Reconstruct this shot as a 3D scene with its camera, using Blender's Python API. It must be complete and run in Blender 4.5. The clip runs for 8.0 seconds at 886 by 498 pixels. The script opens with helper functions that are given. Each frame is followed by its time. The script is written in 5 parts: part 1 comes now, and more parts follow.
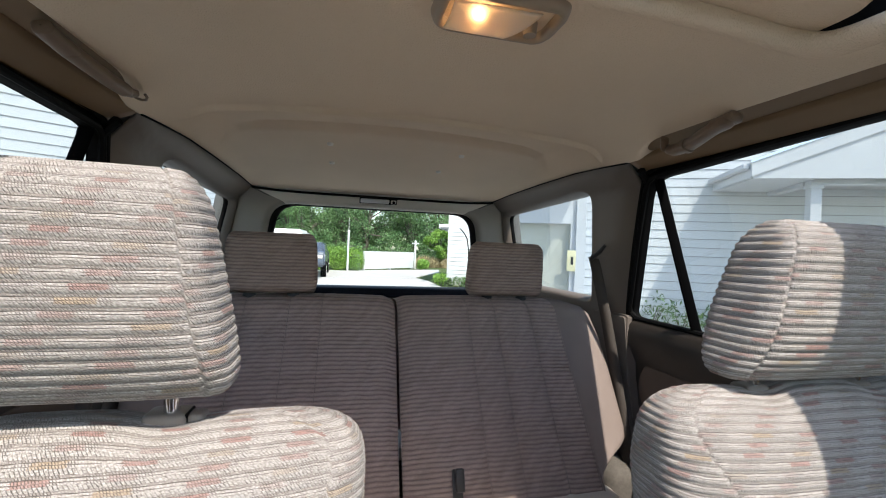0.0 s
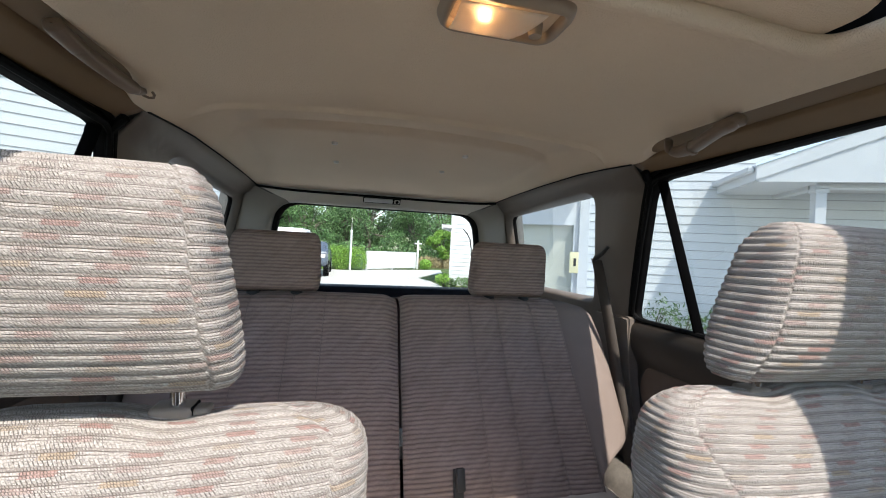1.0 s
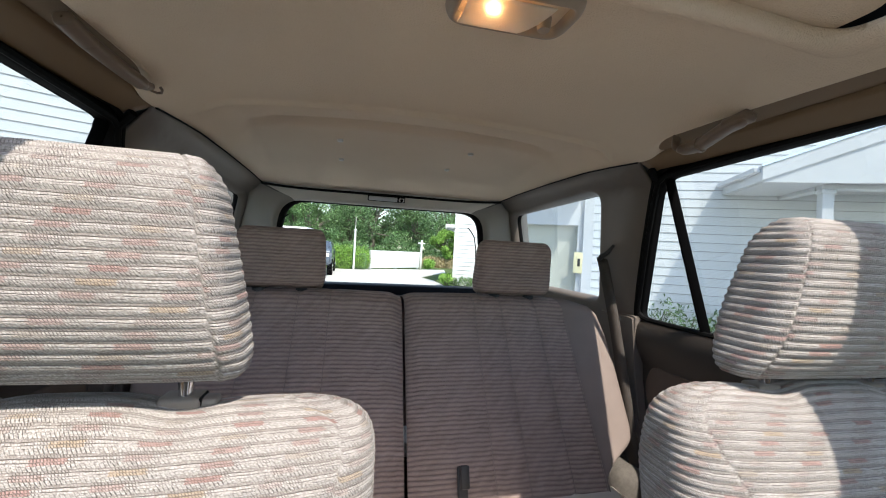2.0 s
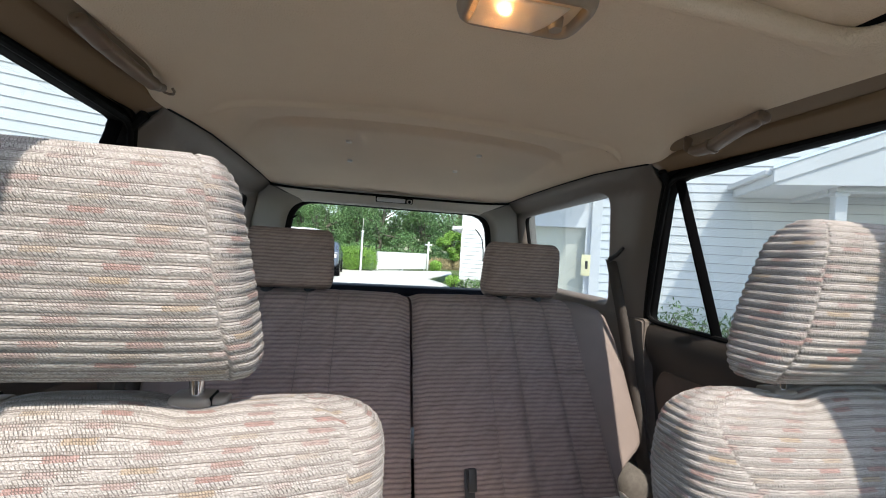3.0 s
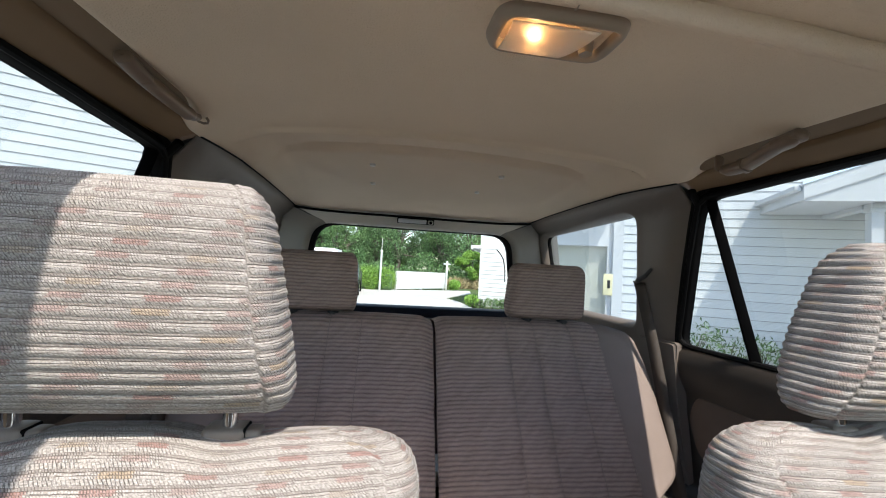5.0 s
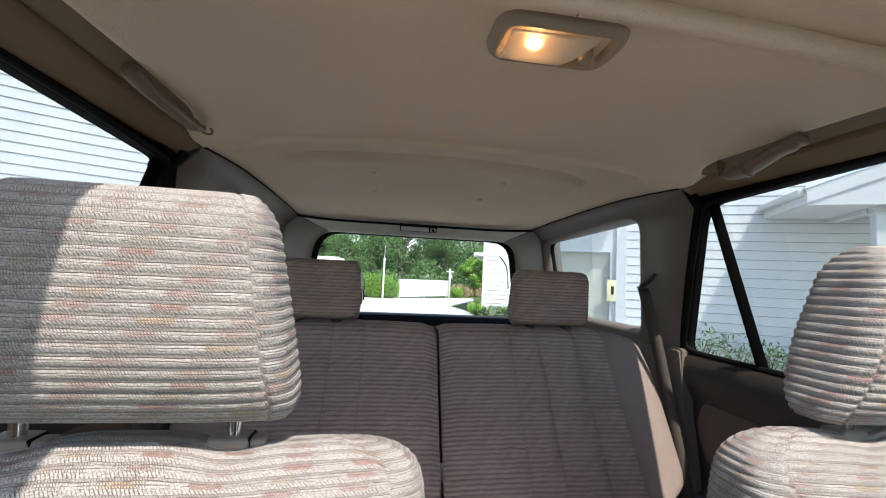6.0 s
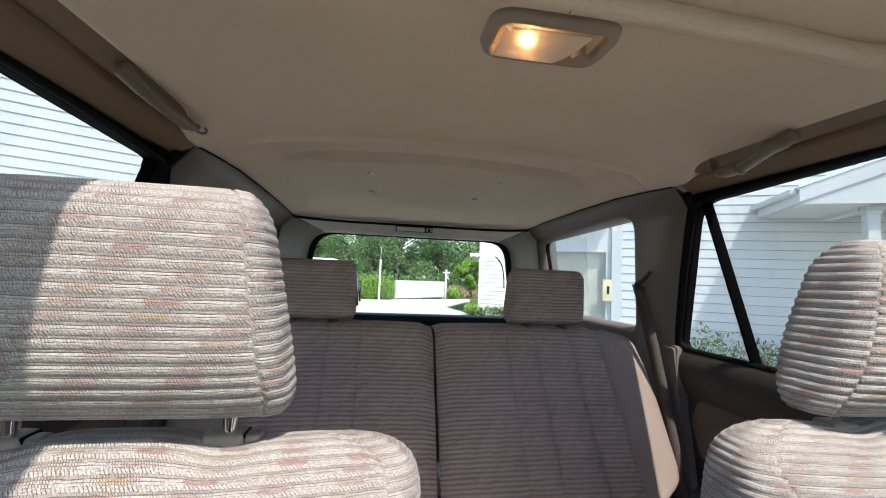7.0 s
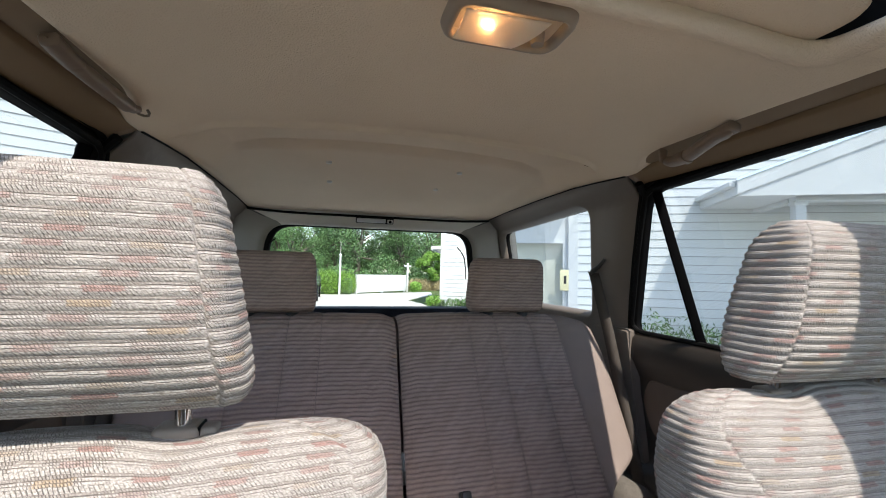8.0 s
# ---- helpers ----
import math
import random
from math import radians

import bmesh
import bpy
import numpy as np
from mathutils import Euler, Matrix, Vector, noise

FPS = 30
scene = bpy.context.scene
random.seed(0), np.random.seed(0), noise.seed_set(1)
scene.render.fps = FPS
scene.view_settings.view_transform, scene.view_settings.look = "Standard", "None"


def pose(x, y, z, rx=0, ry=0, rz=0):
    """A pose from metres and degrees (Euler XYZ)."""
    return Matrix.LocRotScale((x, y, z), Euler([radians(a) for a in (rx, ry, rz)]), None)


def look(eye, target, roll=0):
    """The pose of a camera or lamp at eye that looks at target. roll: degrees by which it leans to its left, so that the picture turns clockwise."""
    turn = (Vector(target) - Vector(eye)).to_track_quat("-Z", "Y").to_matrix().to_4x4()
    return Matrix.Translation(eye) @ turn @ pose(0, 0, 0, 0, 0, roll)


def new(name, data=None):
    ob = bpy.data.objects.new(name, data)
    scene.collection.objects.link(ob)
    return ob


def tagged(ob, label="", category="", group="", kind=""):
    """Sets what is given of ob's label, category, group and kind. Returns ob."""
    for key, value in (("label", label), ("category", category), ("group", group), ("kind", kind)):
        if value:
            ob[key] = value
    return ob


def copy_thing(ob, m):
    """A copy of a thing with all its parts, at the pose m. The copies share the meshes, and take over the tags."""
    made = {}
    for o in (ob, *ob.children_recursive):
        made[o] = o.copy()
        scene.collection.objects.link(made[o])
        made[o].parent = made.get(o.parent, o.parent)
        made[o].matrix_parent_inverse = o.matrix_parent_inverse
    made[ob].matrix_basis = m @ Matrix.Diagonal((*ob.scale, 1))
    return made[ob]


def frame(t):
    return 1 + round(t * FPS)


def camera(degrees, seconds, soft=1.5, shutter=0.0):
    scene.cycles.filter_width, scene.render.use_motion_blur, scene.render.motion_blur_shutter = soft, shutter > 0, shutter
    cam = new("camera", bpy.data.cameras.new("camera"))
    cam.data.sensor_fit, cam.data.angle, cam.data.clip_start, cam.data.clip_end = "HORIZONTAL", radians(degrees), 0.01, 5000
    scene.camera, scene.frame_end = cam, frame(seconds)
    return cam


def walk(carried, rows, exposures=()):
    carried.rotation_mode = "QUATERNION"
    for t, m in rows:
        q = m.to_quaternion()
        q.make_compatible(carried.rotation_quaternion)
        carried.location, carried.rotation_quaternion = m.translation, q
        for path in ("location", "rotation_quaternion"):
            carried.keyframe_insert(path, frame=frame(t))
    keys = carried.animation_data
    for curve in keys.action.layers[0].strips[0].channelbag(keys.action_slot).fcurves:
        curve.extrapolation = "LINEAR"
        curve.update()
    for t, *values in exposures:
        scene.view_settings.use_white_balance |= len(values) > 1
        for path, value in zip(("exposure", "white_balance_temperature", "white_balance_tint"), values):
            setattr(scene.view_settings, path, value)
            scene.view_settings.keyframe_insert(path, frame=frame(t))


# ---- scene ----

# ---------------------------------------------------------------- camera
cam = camera(93.77, 8.0, soft=1.05)
ROWS = [
    (0.0, -0.161, 0.0003, 1.3607, -13.4034, 0.135, 2.2701),
    (0.5, -0.1626, -0.0041, 1.3593, -13.2513, 0.2264, 2.5812),
    (1.0, -0.1629, -0.0025, 1.3587, -13.0496, 0.1853, 2.8422),
    (1.5, -0.1654, -0.0008, 1.3547, -12.8425, 0.1228, 3.0063),
    (3.0, -0.1697, 0.0031, 1.3505, -11.6274, 0.3181, 3.437),
    (3.5, -0.1758, 0.0086, 1.3517, -10.9077, 0.6813, 3.5495),
    (4.0, -0.1752, 0.0101, 1.3537, -10.1798, 1.2688, 3.5802),
    (4.5, -0.1794, 0.0114, 1.3542, -9.4962, 2.034, 3.4992),
    (5.0, -0.1836, 0.0126, 1.3577, -8.9506, 2.8045, 3.2665),
    (6.5, -0.1842, 0.0105, 1.3548, -8.541, 4.0142, 2.594),
    (7.0, -0.1827, 0.0101, 1.3516, -9.052, 4.0102, 2.3774),
    (7.5, -0.1811, 0.0114, 1.3491, -10.7969, 3.7225, 2.0246),
    (8.0, -0.1838, 0.0141, 1.3413, -14.441, 3.2514, 1.3061),
]


def cam_pose(x, y, z, yaw, pitch, roll):
    a, b = radians(yaw), radians(pitch)
    ahead = Vector((-math.sin(a) * math.cos(b), math.cos(a) * math.cos(b), math.sin(b)))
    eye = Vector((x, y, z))
    return look(eye, eye + ahead, roll)


walk(cam, [(r[0], cam_pose(*r[1:])) for r in ROWS],
     exposures=[(0.0, 1.86, 6850, 11), (1.5, 1.95, 6850, 11), (3.0, 1.95, 6850, 11), (5.0, 1.92, 6850, 11), (6.5, 1.91, 6850, 11), (8.0, 1.96, 6850, 11)])

# ---------------------------------------------------------------- light
TO_SUN = Vector((0.12, -0.70, 1.0)).normalized()
ELEV = math.asin(TO_SUN.z)
AZIM = math.atan2(TO_SUN.x, TO_SUN.y)
world = bpy.data.worlds.new("sky")
scene.world = world
world.use_nodes = True
wn = world.node_tree
sky = wn.nodes.new("ShaderNodeTexSky")
sky.sky_type, sky.sun_disc = "NISHITA", False
sky.sun_elevation, sky.sun_rotation = ELEV, AZIM
wn.links.new(sky.outputs[0], wn.nodes["Background"].inputs[0])
wn.nodes["Background"].inputs[1].default_value = 0.15
sun = new("sun", bpy.data.lights.new("sun", "SUN"))
sun.data.energy, sun.data.angle, sun.data.color = 1.85, radians(0.6), (1.0, 0.95, 0.87)
sun.matrix_world = look((0, 0, 30), Vector((0, 0, 30)) - TO_SUN)


# ---------------------------------------------------------------- materials
def nodes_of(name):
    m = bpy.data.materials.new(name)
    m.use_nodes = True
    return m, m.node_tree.nodes, m.node_tree.links, m.node_tree.nodes["Principled BSDF"]


def surface(name, c1, c2, rough=0.6, scale=60.0, bump=0.15, fine=400.0, metal=0.0, depth=0.001, per_object=0.0, spec=0.5, island=0.0):
    """A surface with colour variation at two scales and a fine grain."""
    m, n, l, b = nodes_of(name)
    tc = n.new("ShaderNodeTexCoord")
    big, small = n.new("ShaderNodeTexNoise"), n.new("ShaderNodeTexNoise")
    big.inputs["Scale"].default_value, big.inputs["Detail"].default_value = scale, 5
    small.inputs["Scale"].default_value, small.inputs["Detail"].default_value = fine, 3
    l.new(tc.outputs["Object"], big.inputs["Vector"])
    l.new(tc.outputs["Object"], small.inputs["Vector"])
    mixn = n.new("ShaderNodeMath")
    mixn.operation = "MULTIPLY_ADD"
    mixn.inputs[1].default_value = 0.35
    l.new(small.outputs["Fac"], mixn.inputs[0])
    half = n.new("ShaderNodeMath")
    half.operation = "MULTIPLY_ADD"
    half.inputs[1].default_value, half.inputs[2].default_value = 1.1, -0.2
    l.new(big.outputs["Fac"], half.inputs[0])
    l.new(half.outputs[0], mixn.inputs[2])
    ramp = n.new("ShaderNodeMix")
    ramp.data_type = "RGBA"
    ramp.inputs["A"].default_value, ramp.inputs["B"].default_value = (*c1, 1), (*c2, 1)
    l.new(mixn.outputs[0], ramp.inputs["Factor"])
    out = ramp.outputs["Result"]
    if per_object:
        info, hsv = n.new("ShaderNodeObjectInfo"), n.new("ShaderNodeHueSaturation")
        mr = n.new("ShaderNodeMapRange")
        mr.inputs["To Min"].default_value, mr.inputs["To Max"].default_value = 1 - per_object, 1 + per_object
        l.new(info.outputs["Random"], mr.inputs["Value"])
        l.new(mr.outputs[0], hsv.inputs["Value"])
        l.new(out, hsv.inputs["Color"])
        out = hsv.outputs["Color"]
    if island:
        geo, hsv = n.new("ShaderNodeNewGeometry"), n.new("ShaderNodeHueSaturation")
        mr = n.new("ShaderNodeMapRange")
        mr.inputs["To Min"].default_value, mr.inputs["To Max"].default_value = 1 - island, 1 + island
        l.new(geo.outputs["Random Per Island"], mr.inputs["Value"])
        l.new(mr.outputs[0], hsv.inputs["Value"])
        l.new(out, hsv.inputs["Color"])
        out = hsv.outputs["Color"]
    l.new(out, b.inputs["Base Color"])
    b.inputs["Roughness"].default_value, b.inputs["Metallic"].default_value = rough, metal
    b.inputs["Specular IOR Level"].default_value = spec
    if bump:
        bp = n.new("ShaderNodeBump")
        bp.inputs["Strength"].default_value, bp.inputs["Distance"].default_value = bump, depth
        l.new(small.outputs["Fac"], bp.inputs["Height"])
        l.new(bp.outputs[0], b.inputs["Normal"])
    return m


def mth(n, l, op, a, b=None, c=None):
    q = n.new("ShaderNodeMath")
    q.operation = op
    for i, v in enumerate((a, b, c)):
        if v is None:
            continue
        if isinstance(v, (int, float)):
            q.inputs[i].default_value = v
        else:
            l.new(v, q.inputs[i])
    return q.outputs[0]


def mixc(n, l, fac, a, b):
    q = n.new("ShaderNodeMix")
    q.data_type = "RGBA"
    for key, v in (("Factor", fac), ("A", a), ("B", b)):
        if isinstance(v, (int, float)):
            q.inputs[key].default_value = v
        elif isinstance(v, tuple):
            q.inputs[key].default_value = (*v, 1)
        else:
            l.new(v, q.inputs[key])
    return q.outputs["Result"]


RIB = 0.0096


def front_fabric(name):
    """Ribbed chenille: in each rib a fluffy ridge and three thin rows of stitches, with slanting columns of knots and coral or ochre dashes. UV in metres."""
    m, n, l, b = nodes_of(name)

    def M(op, x, y=None, z=None):
        return mth(n, l, op, x, y, z)

    def sat(x, k, c):
        return M("MINIMUM", M("MAXIMUM", M("MULTIPLY_ADD", x, k, c), 0.0), 1.0)
    uv = n.new("ShaderNodeUVMap")
    sep = n.new("ShaderNodeSeparateXYZ")
    l.new(uv.outputs[0], sep.inputs[0])
    u, v = sep.outputs[0], sep.outputs[1]

    def noise(ku, kv, w, detail):
        node = n.new("ShaderNodeTexNoise")
        q = n.new("ShaderNodeCombineXYZ")
        l.new(M("MULTIPLY", u, ku), q.inputs[0])
        l.new(M("MULTIPLY", w, kv), q.inputs[1])
        l.new(q.outputs[0], node.inputs["Vector"])
        node.inputs["Scale"].default_value, node.inputs["Detail"].default_value = 1.0, detail
        return node.outputs["Fac"]
    # the rows waver a little along their length
    rows = M("ADD", M("DIVIDE", v, RIB), M("MULTIPLY_ADD", noise(60.0, 110.0, v, 2), 0.22, -0.11))
    row, phase = M("FLOOR", rows), M("FRACT", rows)
    streak = noise(45.0, 7.3, row, 3)
    fluff = noise(430.0, 800.0, v, 3)
    broken = noise(150.0, 420.0, v, 2)
    cloud = noise(14.0, 14.0, v, 3)
    ragged = noise(420.0, 900.0, v, 2)
    tufts = noise(230.0, 520.0, v, 3)
    wob = n.new("ShaderNodeTexWhiteNoise")
    wob.noise_dimensions = "1D"
    l.new(row, wob.inputs["W"])
    along = M("ADD", M("SUBTRACT", M("DIVIDE", u, 0.060), M("MULTIPLY", row, 0.150)), M("MULTIPLY", wob.outputs["Value"], 0.07))
    cell, share = M("FLOOR", along), M("FRACT", along)
    pick = n.new("ShaderNodeTexWhiteNoise")
    pick.noise_dimensions = "2D"
    key = n.new("ShaderNodeCombineXYZ")
    l.new(cell, key.inputs[0])
    l.new(row, key.inputs[1])
    l.new(key.outputs[0], pick.inputs["Vector"])
    rough_share = M("MULTIPLY_ADD", ragged, 0.16, share)
    knotted = M("MULTIPLY", M("LESS_THAN", rough_share, 0.60), M("GREATER_THAN", rough_share, 0.10))
    knotted = M("MAXIMUM", knotted, M("MULTIPLY", M("GREATER_THAN", noise(26.0, 3.1, row, 1), 0.56), 0.7))
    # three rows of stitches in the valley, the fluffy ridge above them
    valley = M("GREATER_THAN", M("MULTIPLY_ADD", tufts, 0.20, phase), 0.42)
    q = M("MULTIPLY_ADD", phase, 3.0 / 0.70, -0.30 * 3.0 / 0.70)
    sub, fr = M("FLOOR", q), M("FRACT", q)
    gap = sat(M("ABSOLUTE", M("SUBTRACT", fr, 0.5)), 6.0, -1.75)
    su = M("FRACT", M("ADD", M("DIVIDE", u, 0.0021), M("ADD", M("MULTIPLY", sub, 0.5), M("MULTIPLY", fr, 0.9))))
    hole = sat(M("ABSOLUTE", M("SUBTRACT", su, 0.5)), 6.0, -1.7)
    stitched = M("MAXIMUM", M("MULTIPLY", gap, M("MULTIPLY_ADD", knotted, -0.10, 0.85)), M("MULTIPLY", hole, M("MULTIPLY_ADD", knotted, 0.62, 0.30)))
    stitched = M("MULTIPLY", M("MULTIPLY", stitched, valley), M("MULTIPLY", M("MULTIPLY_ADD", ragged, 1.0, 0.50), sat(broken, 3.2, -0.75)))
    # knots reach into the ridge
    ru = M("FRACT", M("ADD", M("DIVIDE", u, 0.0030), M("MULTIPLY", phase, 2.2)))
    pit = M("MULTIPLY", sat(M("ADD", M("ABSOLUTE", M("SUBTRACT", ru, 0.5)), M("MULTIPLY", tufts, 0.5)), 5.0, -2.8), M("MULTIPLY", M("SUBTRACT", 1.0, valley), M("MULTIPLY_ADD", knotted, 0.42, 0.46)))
    base = mixc(n, l, streak, (0.328, 0.308, 0.291), (0.438, 0.415, 0.395))
    base = mixc(n, l, M("MULTIPLY", cloud, 0.35), base, (0.465, 0.426, 0.393))
    # the groove between two ribs has its shade mixed into the base colour
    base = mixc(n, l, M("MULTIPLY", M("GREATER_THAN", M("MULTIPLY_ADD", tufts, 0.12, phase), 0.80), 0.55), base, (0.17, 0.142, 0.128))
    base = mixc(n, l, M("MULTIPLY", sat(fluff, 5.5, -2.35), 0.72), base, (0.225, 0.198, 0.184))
    col = mixc(n, l, M("MULTIPLY", sat(ragged, 5.0, -2.6), 0.45), base, (0.64, 0.625, 0.585))
    # coral and ochre dashes over two of the rows
    short = M("MULTIPLY", M("GREATER_THAN", rough_share, 0.10), M("LESS_THAN", rough_share, M("MULTIPLY_ADD", pick.outputs["Value"], 0.16, 0.36)))
    ochre = M("GREATER_THAN", M("MODULO", M("ADD", M("ADD", row, M("MULTIPLY", cell, 2.0)), 4000.0), 4.0), 2.5)
    dash = mixc(n, l, ochre, (0.29, 0.105, 0.086), (0.34, 0.235, 0.125))
    two = M("MULTIPLY", M("GREATER_THAN", phase, 0.32), M("LESS_THAN", phase, 0.78))
    weave = M("MULTIPLY", M("MULTIPLY", short, two), M("MULTIPLY_ADD", M("POWER", pick.outputs["Value"], 1.3), 0.52, 0.10))
    weave = M("MULTIPLY", weave, M("MULTIPLY_ADD", ragged, 1.4, 0.25))
    col = mixc(n, l, M("MINIMUM", weave, 0.85), col, dash)
    # stitch gaps and pits are darkened in colour and sunk by the bump
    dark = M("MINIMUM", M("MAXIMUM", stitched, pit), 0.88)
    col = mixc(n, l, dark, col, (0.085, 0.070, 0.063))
    l.new(col, b.inputs["Base Color"])
    b.inputs["Roughness"].default_value = 0.85
    b.inputs["Specular IOR Level"].default_value = 0.25
    b.inputs["Sheen Weight"].default_value, b.inputs["Sheen Roughness"].default_value = 0.10, 0.5
    bp = n.new("ShaderNodeBump")
    bp.inputs["Strength"].default_value, bp.inputs["Distance"].default_value = 0.9, 0.0010
    l.new(M("SUBTRACT", M("ADD", M("MULTIPLY", fluff, 0.5), M("MULTIPLY", tufts, 0.7)), M("MULTIPLY", dark, 0.9)), bp.inputs["Height"])
    l.new(bp.outputs[0], b.inputs["Normal"])
    return m


def rear_fabric(name):
    """Grey-brown ribbed cloth with faint slanting shade bands. UV in metres."""
    m, n, l, b = nodes_of(name)
    uv = n.new("ShaderNodeUVMap")
    sep = n.new("ShaderNodeSeparateXYZ")
    l.new(uv.outputs[0], sep.inputs[0])
    u, v = sep.outputs[0], sep.outputs[1]
    sway = n.new("ShaderNodeTexNoise")
    sway.inputs["Scale"].default_value = 30.0
    l.new(uv.outputs[0], sway.inputs["Vector"])
    wave = mth(n, l, "SINE", mth(n, l, "MULTIPLY", mth(n, l, "MULTIPLY_ADD", sway.outputs["Fac"], 0.005, v), 2 * math.pi / 0.0098))
    fine = n.new("ShaderNodeTexNoise")
    fine.inputs["Scale"].default_value = 1.0
    q = n.new("ShaderNodeCombineXYZ")
    l.new(mth(n, l, "MULTIPLY", u, 330.0), q.inputs[0])
    l.new(mth(n, l, "MULTIPLY", v, 640.0), q.inputs[1])
    l.new(q.outputs[0], fine.inputs["Vector"])
    wave = mth(n, l, "MULTIPLY_ADD", mth(n, l, "POWER", mth(n, l, "MULTIPLY_ADD", wave, 0.5, 0.5), 0.55), 2.0, -1.15)
    drift = n.new("ShaderNodeTexNoise")
    drift.inputs["Scale"].default_value, drift.inputs["Detail"].default_value = 1.0, 2
    qd = n.new("ShaderNodeCombineXYZ")
    l.new(mth(n, l, "MULTIPLY", mth(n, l, "SUBTRACT", v, mth(n, l, "MULTIPLY", u, 0.95)), 48.0), qd.inputs[0])
    l.new(mth(n, l, "MULTIPLY", mth(n, l, "ADD", v, u), 9.0), qd.inputs[1])
    l.new(qd.outputs[0], drift.inputs["Vector"])
    slant = mth(n, l, "MULTIPLY_ADD", drift.outputs["Fac"], 4.0, -2.0)
    cloud = n.new("ShaderNodeTexNoise")
    cloud.inputs["Scale"].default_value = 22
    l.new(uv.outputs[0], cloud.inputs["Vector"])
    fac = mth(n, l, "ADD", mth(n, l, "MULTIPLY_ADD", wave, 0.16, 0.14),
              mth(n, l, "ADD", mth(n, l, "MULTIPLY", fine.outputs["Fac"], 0.65),
                  mth(n, l, "ADD", mth(n, l, "MULTIPLY", slant, 0.10), mth(n, l, "MULTIPLY", cloud.outputs["Fac"], 0.2))))
    col = mixc(n, l, fac, (0.098, 0.071, 0.064), (0.430, 0.335, 0.304))
    l.new(col, b.inputs["Base Color"])
    b.inputs["Roughness"].default_value = 0.9
    b.inputs["Specular IOR Level"].default_value = 0.2
    bp = n.new("ShaderNodeBump")
    bp.inputs["Strength"].default_value, bp.inputs["Distance"].default_value = 0.8, 0.0016
    l.new(mth(n, l, "ADD", wave, mth(n, l, "MULTIPLY", fine.outputs["Fac"], 0.6)), bp.inputs["Height"])
    l.new(bp.outputs[0], b.inputs["Normal"])
    return m


def glass_pane(name, tint=(0.475, 0.525, 0.54), alpha=0.05):
    """Thin window glass: clear, with a weak reflection."""
    m, n, l, b = nodes_of(name)
    n.remove(b)
    out = n["Material Output"]
    tr, gl, mx = n.new("ShaderNodeBsdfTransparent"), n.new("ShaderNodeBsdfGlossy"), n.new("ShaderNodeMixShader")
    tr.inputs[0].default_value = (*tint, 1)
    gl.inputs["Roughness"].default_value = 0.02
    mx.inputs[0].default_value = alpha
    l.new(tr.outputs[0], mx.inputs[1])
    l.new(gl.outputs[0], mx.inputs[2])
    l.new(mx.outputs[0], out.inputs["Surface"])
    return m


def glow(name, colour, strength):
    m, n, l, b = nodes_of(name)
    b.inputs["Base Color"].default_value = (*colour, 1)
    b.inputs["Emission Color"].default_value = (*colour, 1)
    b.inputs["Emission Strength"].default_value = strength
    return m


M_HEAD = surface("headliner_cloth", (0.660, 0.530, 0.400), (0.730, 0.594, 0.455), 0.92, 5, 0.8, 400, depth=0.0024, spec=0.2)
M_TRIM = surface("taupe_plastic", (0.180, 0.120, 0.070), (0.212, 0.142, 0.085), 0.65, 8, 0.25, 1400, depth=0.0004, spec=0.18)
M_PILLAR = surface("grey_taupe_plastic", (0.126, 0.108, 0.095), (0.154, 0.132, 0.117), 0.5, 7, 0.25, 1400, depth=0.0004, spec=0.3)
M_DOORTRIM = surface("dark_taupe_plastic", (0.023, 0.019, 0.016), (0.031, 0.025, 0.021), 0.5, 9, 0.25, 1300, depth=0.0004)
M_DASH = surface("pale_taupe_dash", (0.17, 0.15, 0.13), (0.20, 0.18, 0.155), 0.7, 9, 0.2, 900)
M_GUIDE = surface("grey_brown_plastic", (0.20, 0.165, 0.142), (0.235, 0.195, 0.17), 0.5, 20, 0.1, 1200)
M_GREY = surface("pale_grey_plastic", (0.66, 0.63, 0.59), (0.72, 0.69, 0.645), 0.5, 9, 0.2, 1200, depth=0.0004)
M_HANDLE = surface("mauve_taupe_plastic", (0.165, 0.112, 0.078), (0.195, 0.136, 0.097), 0.40, 12, 0.15, 1500, depth=0.0003)
M_BEZEL = surface("beige_lamp_plastic", (0.275, 0.212, 0.160), (0.325, 0.252, 0.192), 0.45, 12, 0.1, 1500, depth=0.0003)
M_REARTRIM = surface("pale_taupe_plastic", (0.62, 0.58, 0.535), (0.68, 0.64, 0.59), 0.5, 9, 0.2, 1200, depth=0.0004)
# the header's plastic again, darkened in colour for the shaded pillars
M_REARSHADE = surface("shaded_taupe_plastic", (0.215, 0.195, 0.176), (0.25, 0.228, 0.207), 0.5, 9, 0.2, 1200, depth=0.0004)
M_RUBBER = surface("black_rubber", (0.006, 0.006, 0.0063), (0.009, 0.009, 0.0095), 0.6, 20, 0.1, 900, spec=0.04)
M_MATTBLACK = surface("matt_black_rubber", (0.003, 0.003, 0.0033), (0.005, 0.005, 0.0055), 0.9, 20, 0.1, 900, spec=0.0)
M_INSERT = surface("brown_insert_cloth", (0.105, 0.080, 0.066), (0.135, 0.105, 0.088), 0.9, 14, 0.4, 1300, depth=0.0006, spec=0.2)
M_DARK = surface("dark_plastic", (0.02, 0.02, 0.022), (0.035, 0.034, 0.034), 0.5, 20, 0.1, 900)
M_NAVY = surface("navy_tailgate_paint", (0.006, 0.006, 0.010), (0.009, 0.009, 0.014), 0.6, 20, 0.05, 900, spec=0.15)
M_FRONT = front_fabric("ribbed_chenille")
M_REAR = rear_fabric("ribbed_seat_cloth")
